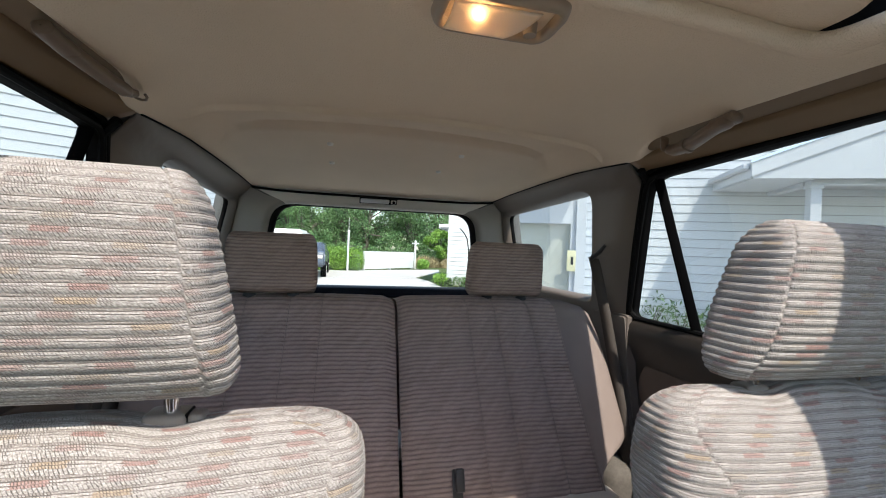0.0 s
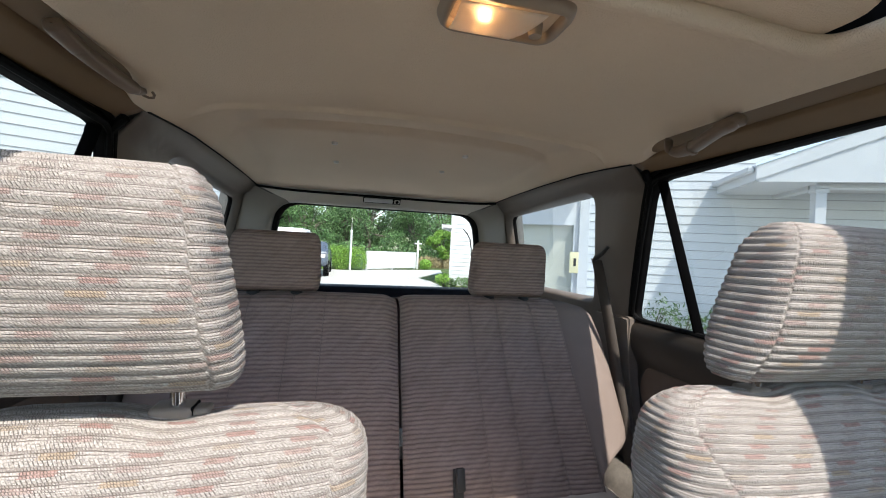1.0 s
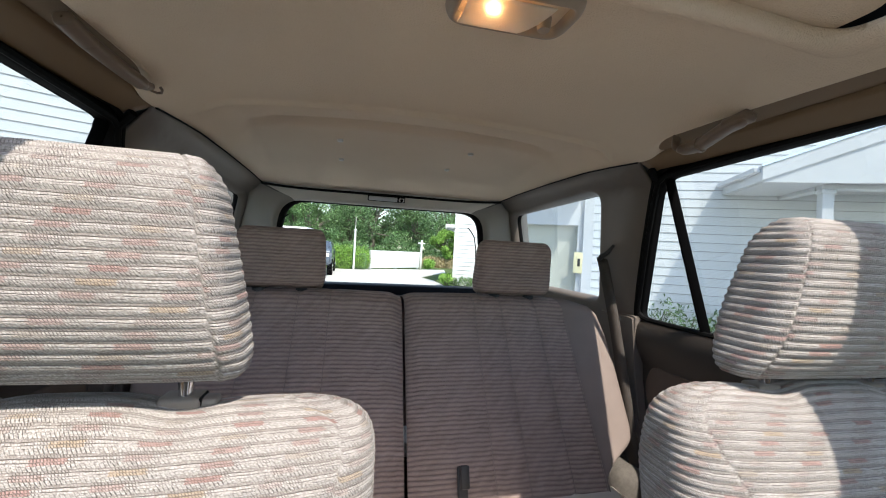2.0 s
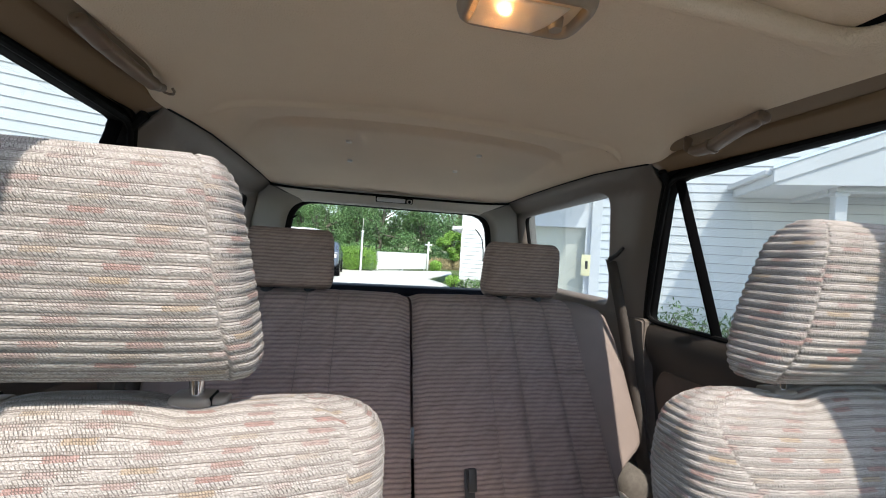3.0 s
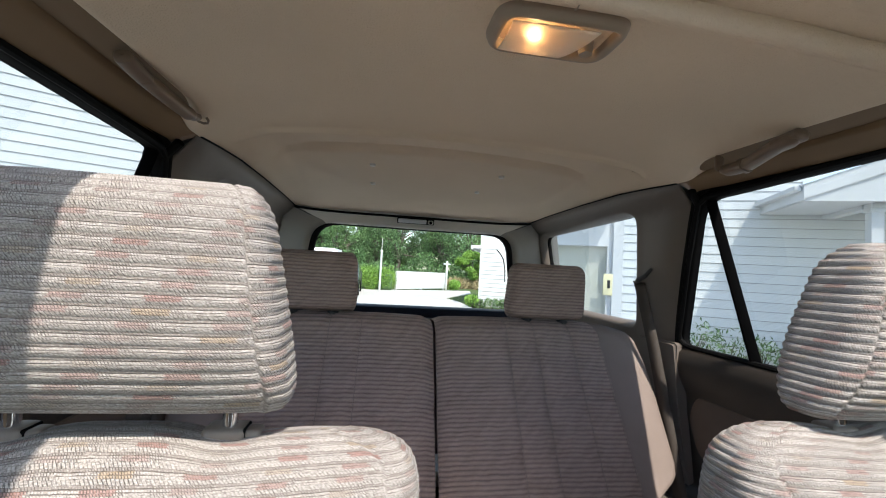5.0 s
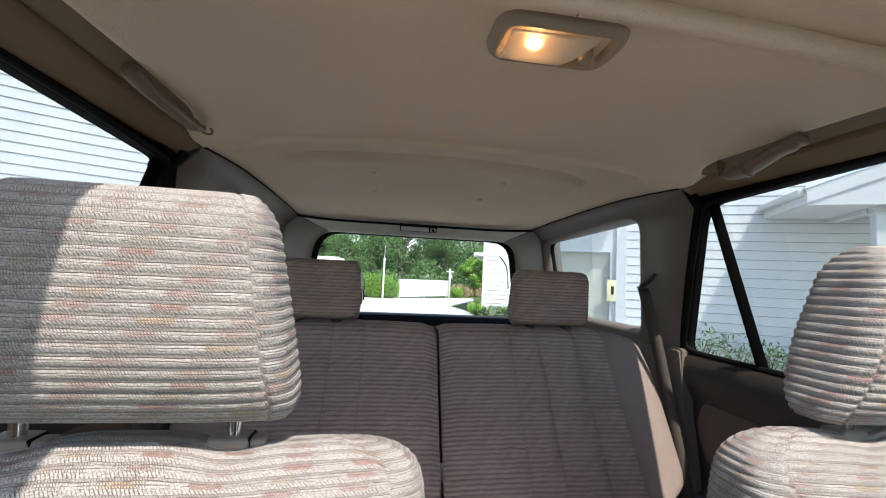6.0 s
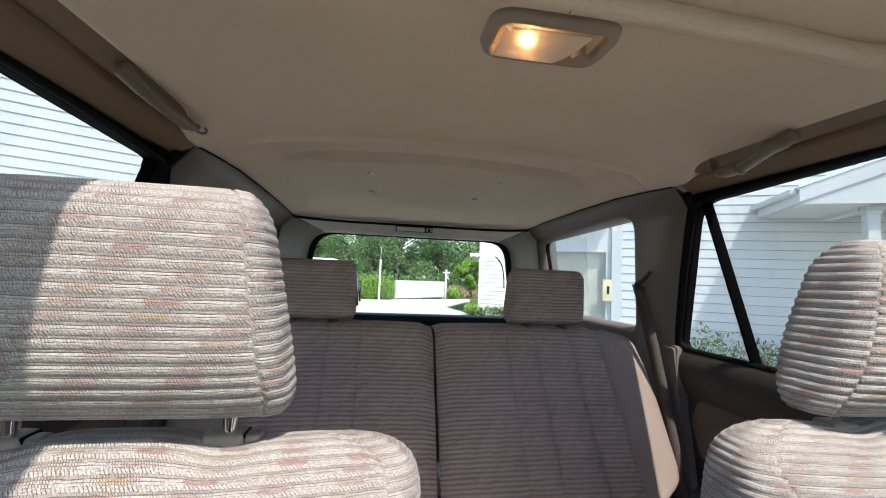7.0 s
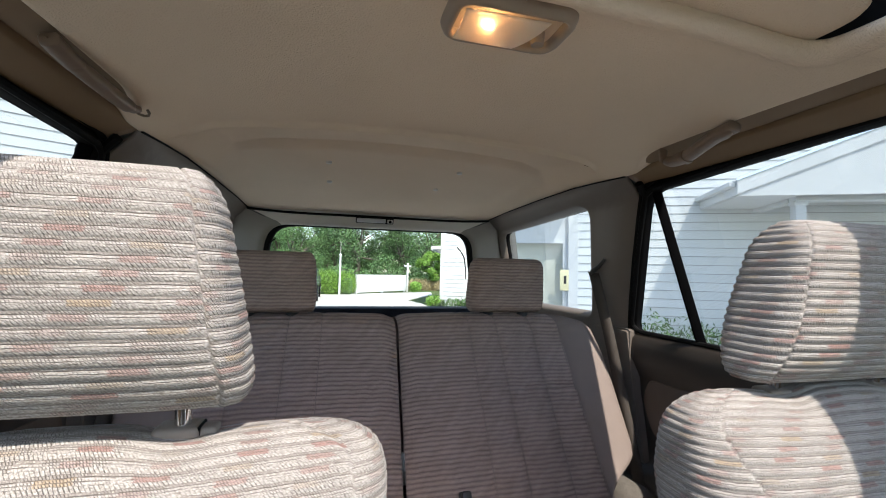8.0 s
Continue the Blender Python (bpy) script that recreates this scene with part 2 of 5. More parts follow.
M_PLAIN = surface("plain_taupe_cloth", (0.205, 0.168, 0.154), (0.250, 0.206, 0.189), 0.9, 14, 0.4, 1300, depth=0.0006, spec=0.2)
M_CUSHION = surface("beige_cushion_cloth", (0.47, 0.43, 0.385), (0.55, 0.505, 0.455), 0.9, 14, 0.4, 900, depth=0.001, spec=0.2)
M_SEAM = surface("seam_thread", (0.17, 0.14, 0.125), (0.25, 0.21, 0.185), 0.9, 60, 0.1)
M_CHROME = surface("chrome", (0.75, 0.75, 0.77), (0.85, 0.85, 0.86), 0.12, 30, 0.0, metal=1.0)
M_BELT = surface("taupe_webbing", (0.036, 0.029, 0.025), (0.050, 0.040, 0.034), 0.7, 40, 0.5, 1800, depth=0.0005)
M_GLASS = glass_pane("window_glass", (0.37, 0.415, 0.425))
M_REARGLASS = glass_pane("clear_window_glass", (0.69, 0.73, 0.70), 0.04)
M_QGLASS = glass_pane("tinted_window_glass", (0.40, 0.46, 0.485), 0.09)
M_WINDSCREEN = glass_pane("windscreen_glass", (0.70, 0.735, 0.72), 0.04)
M_CARPET = surface("grey_carpet", (0.10, 0.09, 0.08), (0.18, 0.165, 0.15), 0.95, 120, 0.8, 1600, depth=0.002)
M_BOUNCECARPET = surface("bounce_pale_carpet", (0.62, 0.595, 0.555), (0.74, 0.715, 0.67), 0.95, 120, 0.8, 1600, depth=0.002)
M_CARPET2 = surface("dark_grey_carpet", (0.09, 0.08, 0.072), (0.16, 0.145, 0.13), 0.95, 120, 0.8, 1600, depth=0.002)
M_PAINT = surface("car_paint_green", (0.02, 0.035, 0.035), (0.025, 0.04, 0.04), 0.3, 10, 0.0)
M_SIDING = surface("white_siding_paint", (0.64, 0.66, 0.67), (0.71, 0.72, 0.72), 0.55, 3, 0.2, 60, depth=0.002, per_object=0.025)
# grey that draws the shade line under each lap of the siding
M_LAPSHADE = surface("lap_shade_board_edge", (0.30, 0.31, 0.32), (0.38, 0.385, 0.39), 0.8, 6, 0.2, 80, depth=0.001)
M_WHITE = surface("white_trim_paint", (0.60, 0.61, 0.62), (0.66, 0.66, 0.66), 0.5, 4, 0.15, 80, depth=0.001)
M_ENTRYDOOR = surface("beige_grey_door_paint", (0.50, 0.50, 0.43), (0.57, 0.565, 0.49), 0.6, 3, 0.2, 90, depth=0.001)
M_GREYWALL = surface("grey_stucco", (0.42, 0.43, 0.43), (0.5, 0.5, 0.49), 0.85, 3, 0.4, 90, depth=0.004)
M_ROAD = surface("pale_concrete", (0.46, 0.445, 0.42), (0.56, 0.545, 0.515), 0.9, 0.7, 0.4, 40, depth=0.004)
M_SOIL = surface("lawn", (0.05, 0.085, 0.02), (0.10, 0.14, 0.035), 0.95, 1.5, 0.8, 30, depth=0.03)
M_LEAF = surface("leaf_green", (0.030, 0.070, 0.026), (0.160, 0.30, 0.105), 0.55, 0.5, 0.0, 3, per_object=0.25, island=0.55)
M_LEAF2 = surface("leaf_bright_green", (0.105, 0.22, 0.030), (0.26, 0.46, 0.080), 0.5, 0.9, 0.0, 8, per_object=0.15, island=0.4)
M_LEAF3 = surface("leaf_mid_green", (0.066, 0.140, 0.046), (0.21, 0.38, 0.135), 0.55, 0.5, 0.0, 3, per_object=0.25, island=0.5)
M_SHRUB = surface("shrub_green", (0.050, 0.105, 0.035), (0.15, 0.25, 0.09), 0.5, 3, 0.0, 20, per_object=0.15, island=0.5)
M_STRAW = surface("dry_straw", (0.30, 0.24, 0.13), (0.46, 0.38, 0.22), 0.8, 3, 0.0, 20, island=0.3)
M_BARK = surface("grey_bark", (0.09, 0.075, 0.06), (0.17, 0.15, 0.125), 0.95, 3, 0.9, 30, depth=0.02)
M_ROOF = surface("pale_roof_edge", (0.5, 0.51, 0.52), (0.6, 0.6, 0.6), 0.5, 4, 0.3, 60)
M_YELLOW = surface("yellow_sign_paint", (0.78, 0.70, 0.42), (0.84, 0.77, 0.5), 0.5, 10, 0.0)
M_SILVERCAR = surface("silver_blue_car_paint", (0.10, 0.12, 0.15), (0.13, 0.15, 0.18), 0.25, 5, 0.0, metal=0.4)
M_WHITECAR = surface("white_car_paint", (0.75, 0.75, 0.75), (0.8, 0.8, 0.8), 0.3, 5, 0.0)


# ---------------------------------------------------------------- mesh helpers
def mesh_obj(name, me, mat, parent=None, label="", smooth=True, sharp=0):
    me.materials.append(mat)
    if smooth:
        for p in me.polygons:
            p.use_smooth = True
        if sharp:
            me.set_sharp_from_angle(angle=radians(sharp))
    ob = new(name, me)
    ob.parent = parent
    if label:
        tagged(ob, label)
    return ob


def part(name, bm, mat, parent=None, label="", smooth=True):
    bmesh.ops.recalc_face_normals(bm, faces=bm.faces)
    me = bpy.data.meshes.new(name)
    bm.to_mesh(me)
    bm.free()
    return mesh_obj(name, me, mat, parent, label, smooth, 29)


def empty(name, label, category, group="", kind="", at=(0, 0, 0)):
    ob = new(name)
    ob.location = at
    ob.empty_display_size = 0.05
    return tagged(ob, label, category, group, kind)


def box_bm(size, at=(0, 0, 0), bevel=0.0, seg=2, turn=None):
    bm = bmesh.new()
    bmesh.ops.create_cube(bm, size=1.0)
    bmesh.ops.scale(bm, vec=size, verts=bm.verts)
    if bevel:
        bmesh.ops.bevel(bm, geom=bm.edges[:], offset=bevel, segments=seg, affect="EDGES", profile=0.5)
    m = Matrix.Translation(at)
    if turn is not None:
        m = m @ turn
    bmesh.ops.transform(bm, matrix=m, verts=bm.verts)
    return bm


def cyl_bm(p, q, r1, r2=None, seg=16, caps=True):
    p, q = Vector(p), Vector(q)
    bm = bmesh.new()
    d = q - p
    bmesh.ops.create_cone(bm, cap_ends=caps, segments=seg, radius1=r1, radius2=r1 if r2 is None else r2, depth=d.length)
    bmesh.ops.transform(bm, matrix=Matrix.Translation((p + q) / 2) @ d.to_track_quat("Z", "Y").to_matrix().to_4x4(), verts=bm.verts)
    return bm


def join_bm(*bms):
    out = bmesh.new()
    for b in bms:
        me = bpy.data.meshes.new("tmp")
        b.to_mesh(me)
        b.free()
        out.from_mesh(me)
        bpy.data.meshes.remove(me)
    return out


def grid_mesh(name, P, UV=None, closed=False, keep=None):
    """A mesh from an array of points (rows, columns, 3); closed joins the last column to the first."""
    nr, nc = P.shape[:2]
    faces, uvs = [], []
    for i in range(nr - 1):
        for j in range(nc if closed else nc - 1):
            if keep is not None and not keep[i, j]:
                continue
            k = (j + 1) % nc
            faces.append((i * nc + j, i * nc + k, (i + 1) * nc + k, (i + 1) * nc + j))
            if UV is not None:
                a, c = UV[i, j], UV[i + 1, j]
                d = UV[i, j + 1] if not closed or j + 1 < nc else UV[i, nc]
                e = UV[i + 1, j + 1] if not closed or j + 1 < nc else UV[i + 1, nc]
                uvs += [a, d, e, c]
    me = bpy.data.meshes.new(name)
    me.from_pydata(P.reshape(-1, 3).tolist(), [], faces)
    if UV is not None:
        lay = me.uv_layers.new(name="UVMap")
        lay.data.foreach_set("uv", np.array(uvs, dtype=np.float32).ravel())
    me.update()
    return me


def smoothstep(a, b, x):
    t = np.clip((x - a) / (b - a), 0, 1)
    return t * t * (3 - 2 * t)


def ribbed_pad(name, centre, spine, halfx, halfy, power, mat, parent, rib=RIB, amp=0.0008, cols=120, rows_per_rib=12, label="", uoff=0.0, sag=None, seam=None, plush=False):
    """A cushion built of horizontal rings along its spine. spine: rows (z, y) of the middle; halfx, halfy: functions of the arc share 0..1.
    seam: a function of the arc share, giving the share of the half width at which a side panel is sewn on, its ribs half a step off."""
    spine = np.array(spine, float)
    seg = np.hypot(*np.diff(spine, axis=0).T)
    arc = np.concatenate([[0], np.cumsum(seg)])
    nrows = max(12, int(arc[-1] / rib * rows_per_rib))
    s = np.linspace(0, arc[-1], nrows)
    zc, yc = np.interp(s, arc, spine[:, 0]), np.interp(s, arc, spine[:, 1])
    share = s / arc[-1]
    a, b = halfx(share), halfy(share)
    th = np.linspace(0, 2 * np.pi, cols + 1)
    c, sn = np.cos(th), np.sin(th)
    ex = np.sign(c) * np.abs(c) ** (2 / power)
    ey = np.sign(sn) * np.abs(sn) ** (2 / power)
    X = centre + a[:, None] * ex[None]
    Y = yc[:, None] + b[:, None] * ey[None]
    Z = np.repeat(zc[:, None], cols + 1, 1)
    P = np.stack([X, Y, Z], -1)
    # outward normals by differences
    du = np.roll(P[:, :-1], -1, 1) - np.roll(P[:, :-1], 1, 1)
    dv = np.gradient(P[:, :-1], axis=0)
    N = np.cross(du, dv)
    N /= np.linalg.norm(N, axis=-1, keepdims=True) + 1e-9
    # true distance along the surface for the ribs
    step = np.linalg.norm(np.diff(P[:, cols // 4 * 3], axis=0), axis=1)
    vv = np.concatenate([[0], np.cumsum(step)])
    sew = np.array([seam(q) for q in share])[:, None] if seam else None
    off = np.where(np.abs(ex)[None] > sew, 0.45 * rib, 0.0) if seam else np.zeros((nrows, cols + 1))
    V = vv[:, None] + off
    wave = 0.55 * np.abs(np.sin(np.pi * V / rib)) ** 0.7 + 0.45 * np.abs(np.sin(2 * np.pi * V / rib)) ** 0.7 - 0.6
    if plush:
        ph = np.mod(V / rib, 1.0)
        ridge = np.abs(np.sin(np.pi * np.clip(ph / 0.74, 0, 1))) ** 0.6
        groove = 0.25 * np.abs(np.sin(np.pi * (ph - 0.74) / 0.26))
        wave = np.where(ph < 0.74, ridge, groove) - 0.6
    lift = amp * 2 * wave
    if seam:
        e = np.abs(ex)[None] - sew
        lift = lift - 0.0020 * np.exp(-(e / 0.010) ** 2) + 0.0006 * np.exp(-((e - 0.03) / 0.016) ** 2)
    sag_z = 0.0 if sag is None else sag(P[:, :-1, 0] - centre, np.repeat(share[:, None], cols, 1))
    Q = P[:, :-1] + N * lift[:, :cols, None]
    Q[..., 2] += sag_z
    ring = np.concatenate([[0], np.cumsum(np.linalg.norm(np.diff(P[nrows // 2], axis=0), axis=1))]) + uoff
    UV = np.stack([np.repeat(ring[None], nrows, 0), V], -1)
    # close the lower end
    for end in (0,):
        mid = Q[end].mean(0)
        cap = np.repeat(mid[None], cols, 0)[None]
        Q = np.concatenate([cap, Q]) if end == 0 else np.concatenate([Q, cap])
        UV = np.concatenate([UV[:1], UV]) if end == 0 else np.concatenate([UV, UV[-1:]])
    return mesh_obj(name, grid_mesh(name, Q, UV, closed=True), mat, parent, label)


def round_poly(pts, r, n=6):
    """A closed polygon with rounded corners."""
    out = []
    k = len(pts)
    rs = r if isinstance(r, (list, tuple)) else [r] * k
    for i in range(k):
        p, a, b = Vector(pts[i]), Vector(pts[i - 1]), Vector(pts[(i + 1) % k])
        u, v = (a - p).normalized(), (b - p).normalized()
        rr = min(rs[i], (a - p).length * 0.45, (b - p).length * 0.45)
        s, e = p + u * rr, p + v * rr
        for j in range(n + 1):
            t = j / n
            out.append(tuple(s * (1 - t) ** 2 + p * 2 * t * (1 - t) + e * t * t))
    return out


def star_loop(poly, centre, n=96, phase=0.0):
    """Points of a polygon's outline at even angles round a centre inside it."""
    out = []
    cx, cy = centre
    k = len(poly)
    for i in range(n):
        a = 2 * math.pi * i / n + phase
        dx, dy = math.cos(a), math.sin(a)
        best = None
        for j in range(k):
            (x1, y1), (x2, y2) = poly[j], poly[(j + 1) % k]
            ex, ey = x2 - x1, y2 - y1
            den = dx * ey - dy * ex
            if abs(den) < 1e-12:
                continue
            t = ((x1 - cx) * ey - (y1 - cy) * ex) / den
            s = ((x1 - cx) * dy - (y1 - cy) * dx) / den
            if t > 0 and -1e-6 <= s <= 1 + 1e-6 and (best is None or t > best):
                best = t
        out.append((cx + dx * best, cy + dy * best))
    return out


def loft(name, loops, mat, parent=None, label="", smooth=True, cap=False):
    """Closed loops of equal length joined by faces."""
    n = len(loops[0])
    verts = [p for lp in loops for p in lp]
    faces = [(i * n + j, i * n + (j + 1) % n, (i + 1) * n + (j + 1) % n, (i + 1) * n + j)
             for i in range(len(loops) - 1) for j in range(n)]
    if cap:
        faces.append(tuple(range((len(loops) - 1) * n, len(loops) * n)))
    me = bpy.data.meshes.new(name)
    me.from_pydata([tuple(v) for v in verts], [], faces)
    me.update()
    return mesh_obj(name, me, mat, parent, label, smooth)


def tube(name, pts, r, mat, parent=None, label="", res=3):
    """A rounded strand through points, as a mesh."""
    bm = bmesh.new()
    seg = 8
    pts = [Vector(p) for p in pts]
    rings = []
    for i, p in enumerate(pts):
        d = (pts[min(i + 1, len(pts) - 1)] - pts[max(i - 1, 0)]).normalized()
        a = d.orthogonal().normalized()
        if i and rings:
            a = (prev - d * prev.dot(d)).normalized()
        prev = a
        b = d.cross(a)
        rings.append([bm.verts.new(p + (a * math.cos(2 * math.pi * k / seg) + b * math.sin(2 * math.pi * k / seg)) * r) for k in range(seg)])
    for r1, r2 in zip(rings, rings[1:]):
        for k in range(seg):
            bm.faces.new((r1[k], r1[(k + 1) % seg], r2[(k + 1) % seg], r2[k]))
    bm.faces.new(rings[0][::-1])
    bm.faces.new(rings[-1])
    return part(name, bm, mat, parent, label)


# ---------------------------------------------------------------- cabin shell
def side_x(z):
    """Half width of the cabin's side trim at a height."""
    return np.interp(z, [0.4, 0.85, 1.10, 1.165, 1.57, 1.600, 1.622, 1.67], [0.74, 0.76, 0.765, 0.745, 0.655, 0.618, 0.590, 0.588])


def lip_y(x):
    """Front edge of the raised part of the headliner."""
    return 0.893 + 0.34 * x * x


PROFILE_Y = np.linspace(0.0, 1.3, 521)
PROFILE_Z = np.interp(PROFILE_Y, [0.0, 0.008, 0.030, 0.06, 0.15, 0.25, 0.305, 0.345, 0.40, 0.62, 0.86, 1.10, 1.3], [0.0, 0.004, 0.022, 0.030, 0.040, 0.051, 0.056, 0.044, 0.040, 0.022, 0.000, -0.024, -0.036])
kernel = np.exp(-(np.arange(-40, 41) * 0.0025 / 0.006) ** 2)
PROFILE_Z = np.convolve(np.pad(PROFILE_Z, 40, mode="edge"), kernel / kernel.sum(), mode="valid")


def head_z(x, y):
    """Height of the headliner."""
    ax = np.abs(x)
    rim = np.interp(y, [0.80, 0.98, 1.10, 1.25, 1.50, 1.80, 2.06], [0.010, 0.010, 0.019, 0.027, 0.027, 0.022, 0.012])
    edge = 1.646 - (0.033 - rim) * smoothstep(0.40, 0.585, ax) - 0.004 * (ax / 0.5) ** 2
    inset = smoothstep(0.565, 0.465, ax)
    d = y - lip_y(np.clip(ax, 0, 0.43)) - 3.2 * np.clip(ax - 0.43, 0, 0.10) ** 1.6
    rise = np.interp(d, PROFILE_Y, PROFILE_Z)
    bead = 0.0115 * np.exp(-((d - 0.002) / np.where(d < 0.002, 0.009, 0.006)) ** 2) * inset
    groove = 0.022 * np.exp(-((d - 0.305) / 0.019) ** 2) * smoothstep(0.46, 0.34, ax)
    z = edge + rise * inset - bead + groove
    z = z - 0.012 * np.clip((0.4 - y) / 0.6, 0, 1)
    # hollows behind the grab handles
    for sx in (-1, 1):
        z = z + 0.020 * smoothstep(0.0, 0.034, sx * x - (0.503 if sx > 0 else 0.514) - 2.4 * np.clip(y - 0.77, 0, 1) ** 2 - 0.04 * np.clip(0.62 - y, 0, 1)) * smoothstep(0.98, 0.84, y)
    return z


def door_x(z):
    """Half width of the doors' window plane at a height."""
    return np.interp(z, [0.4, 1.165, 1.70], [0.76, 0.747, 0.626])


def build_headliner():
    xs = np.concatenate([np.linspace(-0.585, -0.36, 44), np.linspace(-0.355, 0.355, 60), np.linspace(0.36, 0.585, 44)])
    ys = np.concatenate([np.linspace(-0.42, 0.56, 90), np.linspace(0.565, 0.85, 44), np.linspace(0.854, 1.36, 170), np.linspace(1.37, 2.05, 70)])
    X, Y = np.meshgrid(xs, ys)
    # follow the bowed front edge and rear edge
    P = np.stack([X, Y + np.where(Y > 1.9, (Y - 1.9) / 0.15 * 0.02 * (1 - (X / 0.585) ** 2), 0), head_z(X, Y)], -1)
    xc, yc = (X[:-1, :-1] + X[1:, 1:]) / 2, (Y[:-1, :-1] + Y[1:, 1:]) / 2
    q = (np.abs(xc) / 0.446) ** 16 + (np.abs(yc - 0.12 - 0.0215 * (xc / 0.4) ** 2 * (yc > 0.2)) / 0.284) ** 16
    me = grid_mesh("ceiling", P, keep=q > 1)
    ob = mesh_obj("ceiling", me, M_HEAD)
    tagged(ob, "beige cloth headliner with a raised rear part", "ceiling", kind="structure")
    sol = ob.modifiers.new("thickness", "SOLIDIFY")
    sol.thickness, sol.offset = 0.008, 1.0
    # outer roof skin, with the opening of the sunroof
    X, Y = np.meshgrid(np.linspace(-0.655, 0.655, 81), np.linspace(-0.44, 2.14, 161))
    Z = 1.745 - 0.05 * (np.abs(X) / 0.66) ** 3 - 0.045 * smoothstep(1.5, 2.14, Y) - 0.02 * smoothstep(0.2, -0.44, Y)
    xc, yc = (X[:-1, :-1] + X[1:, 1:]) / 2, (Y[:-1, :-1] + Y[1:, 1:]) / 2
    q = (np.abs(xc - 0.0240) / 0.3840) ** 9 + (np.abs(yc - 0.10) / 0.255) ** 9
    roof = mesh_obj("car_roof", grid_mesh("car_roof", np.stack([X, Y, Z], -1), keep=q > 1), M_PAINT)
    tagged(roof, "painted steel roof skin with a sunroof opening", "roof", kind="structure")
    sol = roof.modifiers.new("thickness", "SOLIDIFY")
    sol.thickness, sol.offset = 0.012, -1.0


def super_loop(hx, hy, cy, power, n=160):
    th = np.linspace(0, 2 * np.pi, n, endpoint=False)
    c, s = np.cos(th), np.sin(th)
    return hx * np.sign(c) * np.abs(c) ** (2 / power), cy + hy * np.sign(s) * np.abs(s) ** (2 / power)


def build_sunroof():
    top = empty("sunroof", "open sunroof with a padded beige rim and a sliding shade", "sunroof", at=(0, 0.12, 1.64))
    inv = Matrix.Translation((0, -0.12, -1.64))

    def put(ob):
        ob.matrix_parent_inverse = inv
        return ob
    # padded rim: a rolled profile swept round the opening
    loops = []
    for off, dz in ((0.030, 0.003), (0.027, -0.001), (0.0235, -0.0045), (0.0185, -0.0075), (0.013, -0.0085), (0.008, -0.0070), (0.0035, -0.0025), (0.001, 0.004), (0.0, 0.011), (0.004, 0.017)):
        x, y = super_loop(0.430 + 1.9 * off, 0.270 + off, 0.12, 18, 480)
        y = y + 0.0215 * (x / 0.4) ** 2 * smoothstep(0.2, 0.37, y)
        z = head_z(np.clip(x, -0.43, 0.43), np.full_like(y, 0.5)) + dz - 0.012 * np.clip((0.4 - y) / 0.6, 0, 1)
        loops.append(np.stack([x, y, z], -1).tolist())
    put(loft("rim", loops, M_HEAD, top, "padded beige cloth rim"))
    # short sewn joint across the rim
    zr = float(head_z(np.array(0.0), np.array(0.5)))
    pts = [(0.004 + 0.004 * k, 0.390 + 0.027 * k, zr + 0.0085 - 0.017 * math.sin(math.pi * (0.02 + 0.72 * k)) ** 0.7) for k in np.linspace(0, 1, 11)]
    put(tube("rim_joint", pts, 0.0009, M_BEZEL, top, "sewn joint across the padded rim"))
    # dark frame above the rim
    loops = []
    for off, z, dx in ((0.006, 1.652, 0.0), (0.004, 1.672, 0.0), (-0.004, 1.69, 0.010), (-0.004, 1.74, 0.0240)):
        x, y = super_loop(0.430 + off - 1.9 * dx, 0.280 + off, 0.12, 14, 240)
        y = y + 0.0215 * (x / 0.4) ** 2 * smoothstep(0.2, 0.37, y)
        loops.append(np.stack([x + dx, y, np.full_like(x, z)], -1).tolist())
    put(loft("frame", loops, M_RUBBER, top, "black sunroof frame"))
    # sliding shade, pulled back so that only its rounded front shows
    poly = round_poly([(-0.424, 0.70), (-0.424, 0.330), (0.424, 0.330), (0.424, 0.70)], [0.01, 0.055, 0.055, 0.01], 10)
    bm = bmesh.new()
    lo = [bm.verts.new((x, y, 1.660)) for x, y in poly]
    bm.faces.new(lo)
    ex = bmesh.ops.extrude_face_region(bm, geom=bm.faces[:])
    bmesh.ops.translate(bm, vec=(0, 0, 0.014), verts=[v for v in ex["geom"] if isinstance(v, bmesh.types.BMVert)])
    bmesh.ops.bevel(bm, geom=[e for e in bm.edges if abs(e.verts[0].co.z - e.verts[1].co.z) < 1e-4], offset=0.005, segments=3, affect="EDGES")
    put(part("shade", bm, M_HEAD, top, "beige cloth sunroof shade, slid back"))


def side_loop(poly, centre, sx, push=0.0, n=220, half=side_x):
    return [(sx * (float(half(z)) - push), y, z) for y, z in star_loop(poly, centre, n)]


QWIN = [(1.345, 1.205), (2.055, 1.205), (2.030, 1.556), (1.235, 1.578)]
QR = [0.03, 0.05, 0.05, 0.06]
DWIN = [(0.36, 1.165), (1.150, 1.168), (0.982, 1.576), (0.40, 1.598)]
DR = [0.03, 0.035, 0.055, 0.04]


def grow(poly, c, d):
    """Moves a polygon's points away from a centre by about d."""
    out = []
    for y, z in poly:
        v = Vector((y - c[0], z - c[1]))
        v = v * (1 + d / v.length)
        out.append((c[0] + v.x, c[1] + v.y))
    return out


